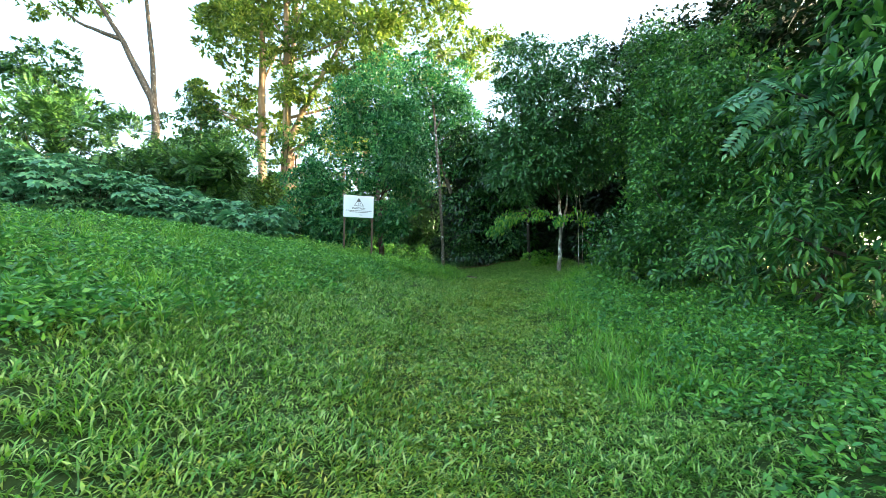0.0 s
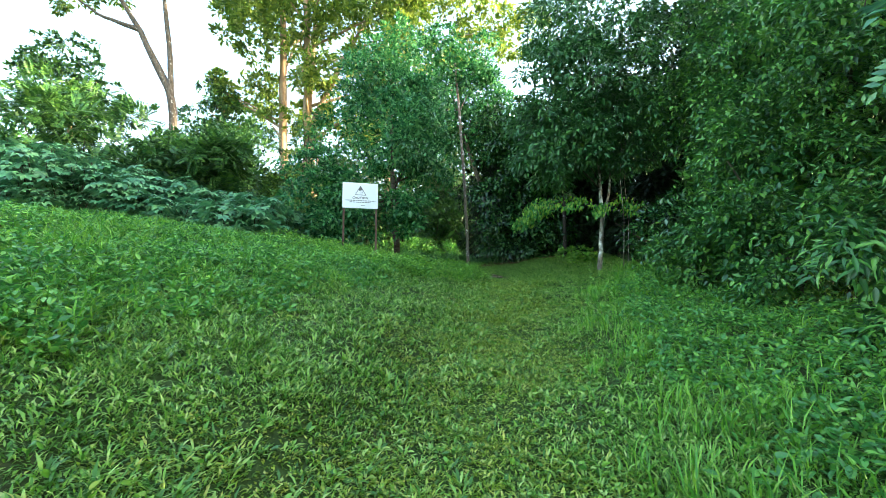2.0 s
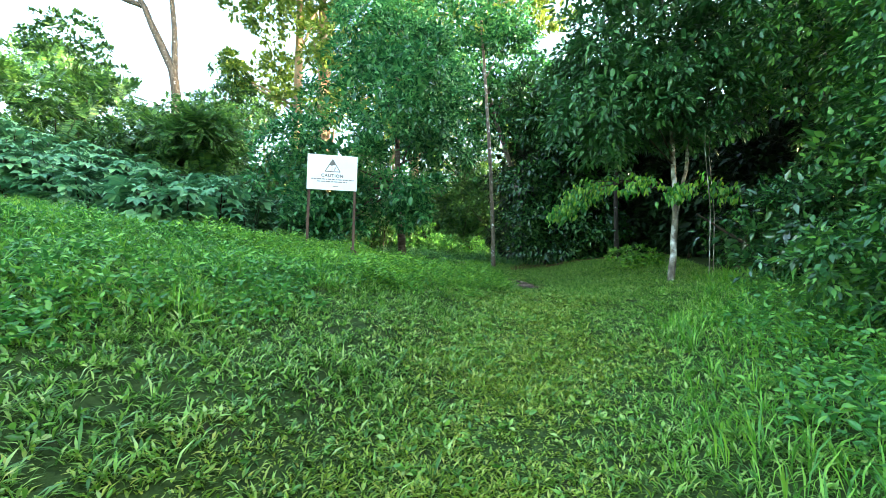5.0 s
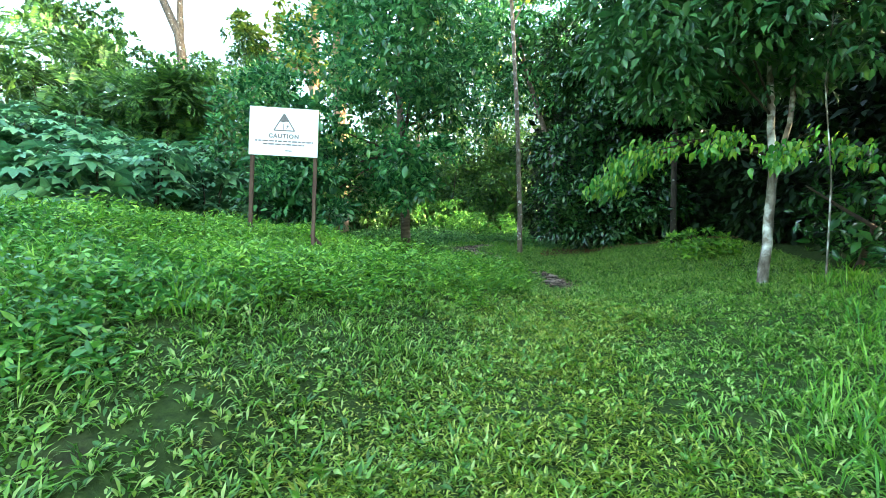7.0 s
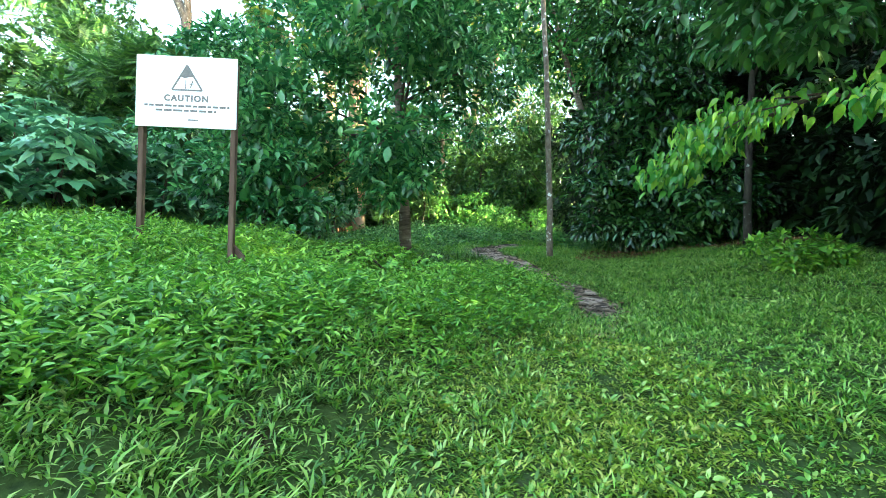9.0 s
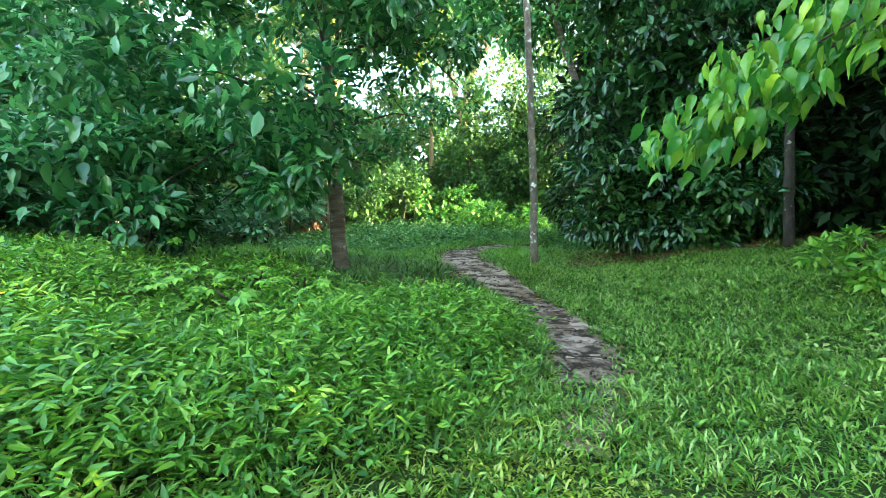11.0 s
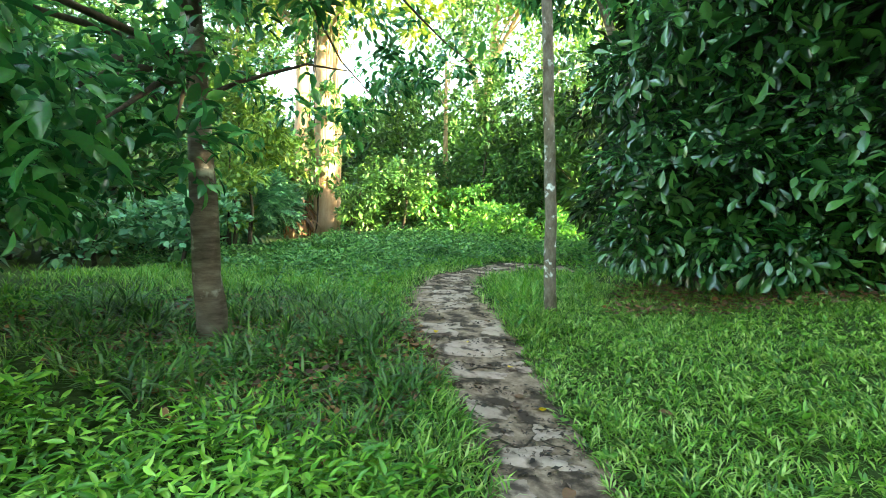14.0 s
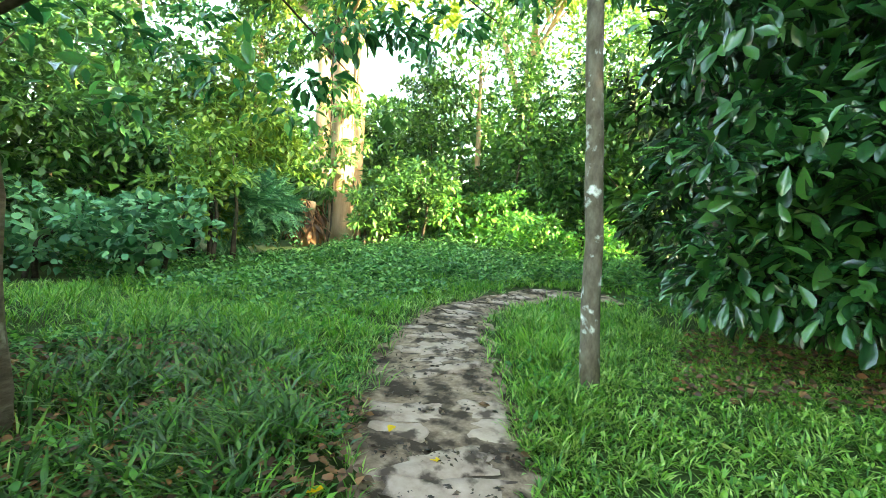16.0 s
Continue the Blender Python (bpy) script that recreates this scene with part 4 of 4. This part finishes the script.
def leaves_low(seed, n, region, keep, height, leaf, template=LEAF):
    """Herbs: each a short stem's worth of leaves, spread flat and tilted."""
    r = np.random.default_rng(seed)
    x = region[0] + (region[1] - region[0]) * r.random(n)
    y = region[2] + (region[3] - region[2]) * r.random(n)
    k = keep(x, y)
    ok = r.random(n) < k
    x, y = x[ok], y[ok]
    n = len(x)
    h = height * (.45 + .75 * r.random(n)) * (.8 + .35 * np.sin(x * 2.1 + y) * np.sin(y * 1.7))
    out = []
    for j in range(7):
        a = r.random(n) * 6.283
        o = np.stack([np.cos(a), np.sin(a), np.zeros(n)], 1)
        s = leaf * (.6 + .7 * r.random(n))
        lev = h * (1 - .13 * j)
        p = np.stack([x, y, ground_z(x, y) + lev], 1) + o * (s * .25)[:, None]
        d = unit(o + np.array((0, 0, .4)) + r.normal(size=(n, 3)) * .4)
        nrm = unit(np.array((0, 0, 1.0)) + r.normal(size=(n, 3)) * .5)
        out.append(strew(template, p, d, nrm, s))
    return merged(out)


def soft(v, a, b):
    return np.clip((v - a) / (b - a), 0, 1)


def weeds_left(x, y):
    """1 on the bank with its weeds, 0 on the mown lane."""
    edge = np.interp(y, (0, 4, 8, 12, 15, 16.5, 18, 19.5, 20.5, 21.2, 21.8), (-2.0, -1.9, -1.6, -1.1, -.6, .1, .85, .85, .5, .1, -.9)) + (.25 * np.sin(y * 1.9) + .12 * np.sin(y * 5.1)) * soft(18.5 - y, 0, 2)
    return soft(edge - x, -.15, .45)


def weeds_right(x, y):
    edge = np.interp(y, (0, 4, 8, 12, 14, 16, 40), (2.4, 2.7, 3.0, 3.5, 4.2, 5.5, 8)) + .2 * np.sin(y * 2.3)
    return soft(x - edge, -.2, .4)


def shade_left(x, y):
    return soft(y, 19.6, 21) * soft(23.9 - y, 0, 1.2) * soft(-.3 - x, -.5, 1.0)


def on_lawn(x, y):
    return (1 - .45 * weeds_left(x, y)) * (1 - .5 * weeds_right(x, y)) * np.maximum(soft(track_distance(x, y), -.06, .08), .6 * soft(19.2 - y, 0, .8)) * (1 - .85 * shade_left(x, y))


def inside(x, y, wide=0.0):
    """Fades and frays the grass towards its outer edges."""
    w = .8 * np.sin(x * .9 + 1.3 * np.sin(y * .7)) + .6 * np.sin(y * 1.3 + x * .5)
    return soft(x + 3.2 + wide + w, 0, 1.6) * soft(y - 1.6 + .6 * w, -.8, 1.2)


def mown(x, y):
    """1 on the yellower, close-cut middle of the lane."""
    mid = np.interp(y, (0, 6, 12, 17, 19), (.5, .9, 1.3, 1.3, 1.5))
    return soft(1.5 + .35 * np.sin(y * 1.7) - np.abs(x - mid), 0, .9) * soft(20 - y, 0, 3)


pieces = [blades(601, 255000, (-5.0, 5.2, .2, 17.5), lambda x, y: on_lawn(x, y) * inside(x, y, 1.6) * (1 - .85 * mown(x, y)), .102, .0148, 1.2),
          blades(605, 90000, (-3.6, 4.6, .4, 6.5), lambda x, y: on_lawn(x, y) * (1 - .85 * mown(x, y)), .095, .013, 1.1),
          blades(602, 135000, (-.6, 6.2, 17.5, 28), on_lawn, .135, .015, 1.1),
          blades(603, 100000, (-9, 0, 20.2, 28.5), lambda x, y: on_lawn(x, y), .19, .014, .8),
          blades(608, 165000, (-5.6, 1.0, 2.5, 17.8), lambda x, y: inside(x, y, 2.4) * (.15 + .85 * weeds_left(x, y)), .155, .0185, 1.1),
          leaves_low(606, 2600, (-3.2, 4.8, 3, 17.5), on_lawn, .06, .06, MID),
          leaves_low(607, 900, (-.4, 5.5, 18, 26), on_lawn, .07, .07, MID),
          blades(604, 18000, (-9, 3, 28, 36), lambda x, y: soft(track_distance(x, y), 0, .2), .22, .018, .6)]
v, f = merged(pieces)
tagged(new("lawn_grass", mesh_from("lawn_grass", v, f, M_LAWN)), "short broad-bladed green lawn grass", "grass", kind="stuff")
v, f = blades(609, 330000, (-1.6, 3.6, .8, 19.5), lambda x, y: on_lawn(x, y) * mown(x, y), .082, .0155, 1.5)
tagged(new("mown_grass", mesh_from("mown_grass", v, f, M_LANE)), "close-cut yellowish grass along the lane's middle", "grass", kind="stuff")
v, f = merged([blades(611, 82000, (-10.5, .6, .2, 19), lambda x, y: inside(x, y, 6) * weeds_left(x, y) * (.55 + .45 * soft(np.sin(x * 1.1 + y * .8), -.2, .6)), .27, .012, .5),
               blades(612, 26000, (2.0, 6.5, 4, 18), lambda x, y: soft(weeds_right(x + .7, y), 0, 1) * (1 - .5 * weeds_right(x - .6, y)), .26, .012, .5),
               blades(613, 34000, (-8.5, -.4, 20.6, 31), lambda x, y: (1 - .85 * shade_left(x, y)) * soft(track_distance(x, y), .1, .5), .27, .014, .7)])
tagged(new("tall_grass", mesh_from("tall_grass", v, f, M_TALL)), "tall uncut grass on the bank and lawn edges", "grass", kind="stuff")
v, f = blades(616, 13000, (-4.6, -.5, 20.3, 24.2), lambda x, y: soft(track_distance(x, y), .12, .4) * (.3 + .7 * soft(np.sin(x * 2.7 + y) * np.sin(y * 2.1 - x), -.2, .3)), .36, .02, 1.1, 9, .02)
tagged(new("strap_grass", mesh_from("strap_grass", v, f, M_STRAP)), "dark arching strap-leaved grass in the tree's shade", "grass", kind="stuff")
v, f = merged([blades(614, 22000, (-34, 24, -22, 24), lambda x, y: np.maximum(1 - inside(x, y, 6), soft(x - 6, 0, 1)) * soft(x + 34, 0, 16) * soft(24 - x, 0, 14) * soft(y + 22, 0, 16), .2, .02, .7),
               blades(615, 40000, (-12, 6.5, -4, 2.6), lambda x, y: (1 - soft(y - .6, 0, 2)) * soft(y + 4, 0, 3), .14, .015, .9)])
tagged(new("rough_grass", mesh_from("rough_grass", v, f, M_TALL)), "coarse uncut grass of the outer meadow", "grass", kind="stuff")
v, f = merged([leaves_low(621, 12500, (-10.5, .5, .2, 17), lambda x, y: inside(x, y, 6) * weeds_left(x, y) * (.5 + .5 * soft(np.sin(x * .9 - y * .7 + 1), -.5, .5)), .24, .08),
               leaves_low(626, 11000, (-5.0, .2, 2.4, 15), lambda x, y: weeds_left(x, y) * (.35 + .65 * soft(np.sin(x * 1.7 + y * 1.1) * np.sin(y * .8 - x), -.3, .4)), .19, .08, MID),
               leaves_low(622, 5000, (2.2, 6.2, 2, 16), lambda x, y: weeds_right(x, y), .24, .08, MID),
               leaves_low(625, 1600, (-5.5, -.3, 20.5, 25.5), lambda x, y: .8 * soft(track_distance(x, y), .05, .3), .13, .075)])
tagged(new("bank_herbs", mesh_from("bank_herbs", v, f, M_HERB)), "dense leafy weeds on the grass bank", "weeds", kind="stuff")
v, f = merged([leaves_low(623, 4600, (-10, -2.6, 24.8, 33), lambda x, y: soft(track_distance(x, y), .3, 1.0) * soft(y - 25.5 - .3 * (x + 3), 0, 2), .32, .11),
               leaves_low(624, 4000, (-9, 2.5, 29.2, 34.5), lambda x, y: soft(track_distance(x, y), .3, .8), .55, .12)])
tagged(new("glade_herbs", mesh_from("glade_herbs", v, f, M_GLADE)), "knee-high leafy weeds filling the glade", "weeds", kind="stuff")
low = leaves_low(632, 2200, (-3.2, 1.0, 14.4, 17.8), lambda x, y: soft(1.7 - np.hypot(x + 1.1, y - 16.1), 0, .8) * soft(track_distance(x, y), .1, .4), .22, .085, LANCE)
v, f = leaves_low(631, 13500, (-5.2, 1.1, 13.2, 21.6), lambda x, y: weeds_left(x, y) * soft(x + 5.2, 0, 2) * soft(20.9 - y + .35 * x, 0, .5), .33, .085, LANCE)
v, f = merged([(v, f), low])
tagged(new("mound_herbs", mesh_from("mound_herbs", v, f, M_MOUND)), "bright green herbs massed beside the footpath", "weeds", kind="stuff")

# fallen leaves: brown litter in the shade and a few single ones on the path
r = np.random.default_rng(640)
n = 4000
x, y = np.r_[-4.6 + 4.2 * r.random(n), .4 + 6.0 * r.random(n)], np.r_[20.3 + 3.4 * r.random(n), 25.5 + 2.6 * r.random(n)]
ok = (track_distance(x, y) > .02)
x, y = x[ok], y[ok]
pos = np.stack([x, y, ground_z(x, y) + .03 + .07 * r.random(len(x))], 1)
v, f = strew(BROAD, pos, r.normal(size=(len(x), 3)) * (1, 1, .15), np.array((0, 0, 1)) + r.normal(size=(len(x), 3)) * .4, .03 + .06 * r.random(len(x)))
tagged(new("leaf_litter", mesh_from("leaf_litter", v, f, M_DEAD)), "brown fallen leaves under the trees", "leaves", kind="stuff")
fallen = [(mesh_from("fallen_leaf", FINE[0] * s, FINE[1], m), lab) for s, m, lab in ((.1, M_YELLOW, "yellow fallen leaf"), (.13, M_DEAD, "curled brown fallen leaf"))]
for k, (x, y, c) in enumerate([(-.15, 22.9, 0), (-.75, 23.3, 0), (-1.05, 22.6, 0), (-1.25, 23.5, 0), (-.9, 24.2, 1), (.1, 22.3, 1), (-.5, 24.0, 1), (1.75, 19.2, 1), (.75, 21.2, 1), (1.2, 22.4, 1), (-.35, 23.7, 1), (.35, 22.2, 0), (1.65, 19.9, 1), (-1.5, 23.2, 1)]):
    me, lab = fallen[c]
    ob = new("fallen_leaf", me)
    ob.matrix_world = pose(x, y, gz(x, y, .028 + (.04 if track_distance(np.array(x), np.array(y)) > 0 else 0)), 8 * math.sin(k * 3), 6 * math.cos(k * 5), k * 67)
    tagged(ob, lab + " lying on the path's edge", "leaf", "fallen leaves on the path")

# dark crumbs, dead leaf bits and thin roots lying in bands across the path
r = np.random.default_rng(645)
pos, sz = [], []
for s in np.linspace(.9, len(TRACK) - 2, 46):
    s += .08 * r.normal()
    tx, ty, tw = (np.interp(s, np.arange(len(TRACK)), TRACK[:, c]) for c in range(3))
    bx, by = (np.interp(s + .2, np.arange(len(TRACK)), TRACK[:, c]) - np.interp(s - .2, np.arange(len(TRACK)), TRACK[:, c]) for c in (0, 1))
    ln = math.hypot(bx, by)
    dx, dy = bx / ln, by / ln
    for _ in range(85):
        u, w = (r.random() - .5) * tw * 1.15, r.normal() * .045
        x, y = tx + dy * u + dx * w, ty - dx * u + dy * w
        pos.append((x, y, gz(x, y, .018 + .018 * r.random())))
        sz.append(.018 + .06 * r.random() ** 2)
    if r.random() < .22:
        u0, u1 = -tw * (.3 + .3 * r.random()), tw * (.2 + .4 * r.random())
        pts = [(tx + dy * u + dx * w, ty - dx * u + dy * w, gz(tx + dy * u + dx * w, ty - dx * u + dy * w, .014)) for u, w in ((u0 + (u1 - u0) * q, .055 * r.normal()) for q in (0, .18, .36, .52, .7, .85, 1))]
        t = thing("root", pts[0], "thin dark root lying across the dirt path", "root", "roots across the path")
        limb("strand", pts, [.004, .007, .009, .008, .007, .005, .003], M_TWIG, t, sides=6, seed=int(s * 100))
pos = np.array(pos)
v, f = strew(LEAF, pos, r.normal(size=(len(pos), 3)) * (1, 1, .2), np.array((0, 0, 1)) + r.normal(size=(len(pos), 3)) * .35, np.array(sz))
tagged(new("path_litter", mesh_from("path_litter", v, f, M_CRUMB)), "dark crumbs and leaf bits on the path", "litter", kind="stuff")

# ---- worn stones of the footpath ----
r = np.random.default_rng(650)
s = .55
while s < len(TRACK) - 1.8:
    tx, ty, tw = (np.interp(s, np.arange(len(TRACK)), TRACK[:, c]) for c in range(3))
    bx, by = (np.interp(s + .2, np.arange(len(TRACK)), TRACK[:, c]) - np.interp(s - .2, np.arange(len(TRACK)), TRACK[:, c]) for c in (0, 1))
    ln = math.hypot(bx, by)
    dx, dy = bx / ln, by / ln
    step = .17 + .26 * r.random()
    cells = [(-.56 + .2 * r.random(), .56 - .2 * r.random())] if r.random() < .6 else [(-.54, -.05 + .12 * r.normal()), (.08 + .08 * r.random(), .54)]
    for u0, u1 in cells:
        if r.random() < .2:
            continue
        cu, hw, hl = (u0 + u1) / 2 * tw, (u1 - u0) / 2 * tw * (.75 + .3 * r.random()), step * (.42 + .12 * r.random())
        m = 22
        ang = np.linspace(0, 2 * np.pi, m, endpoint=False)
        ph = r.random(4) * 6.283
        rad = .86 + .16 * np.sin(2 * ang + ph[0]) + .12 * np.sin(3 * ang + ph[1]) + .09 * np.sin(6 * ang + ph[2]) + .05 * r.normal(size=m)
        ex = np.sign(np.cos(ang)) * np.abs(np.cos(ang)) ** .6 * hw * rad
        ey = np.sign(np.sin(ang)) * np.abs(np.sin(ang)) ** .6 * hl * rad + .12 * r.normal() * ex
        X = tx + dy * (cu + ex) + dx * ey
        Y = ty - dx * (cu + ex) + dy * ey
        cx, cy = X.mean(), Y.mean()
        tilt = r.normal(size=2) * .03
        top = ground_z(X, Y) + .008 + .01 * r.random() + .006 * np.sin(X * 19) * np.sin(Y * 23) + (X - cx) * tilt[0] + (Y - cy) * tilt[1]
        inset = .93
        ring0 = np.stack([X, Y, top - .05], 1)
        ring1 = np.stack([X, Y, top - .008], 1)
        ring2 = np.stack([cx + (X - cx) * inset, cy + (Y - cy) * inset, top], 1)
        v = np.concatenate([ring0, ring1, ring2, [[cx, cy, top.mean() + .003]]])
        jj = np.arange(m)
        kk = (jj + 1) % m
        quads = np.concatenate([np.stack([jj, kk, kk + m, jj + m], 1), np.stack([jj + m, kk + m, kk + 2 * m, jj + 2 * m], 1)])
        tris = np.stack([jj + 2 * m, kk + 2 * m, np.full(m, 3 * m)], 1)
        child("stone", mesh_from("stone", v, [quads, tris], M_STONE), footpath)
    s += step / max(.3, math.hypot(np.interp(s + .5, np.arange(len(TRACK)), TRACK[:, 0]) - np.interp(s - .5, np.arange(len(TRACK)), TRACK[:, 0]), np.interp(s + .5, np.arange(len(TRACK)), TRACK[:, 1]) - np.interp(s - .5, np.arange(len(TRACK)), TRACK[:, 1])))
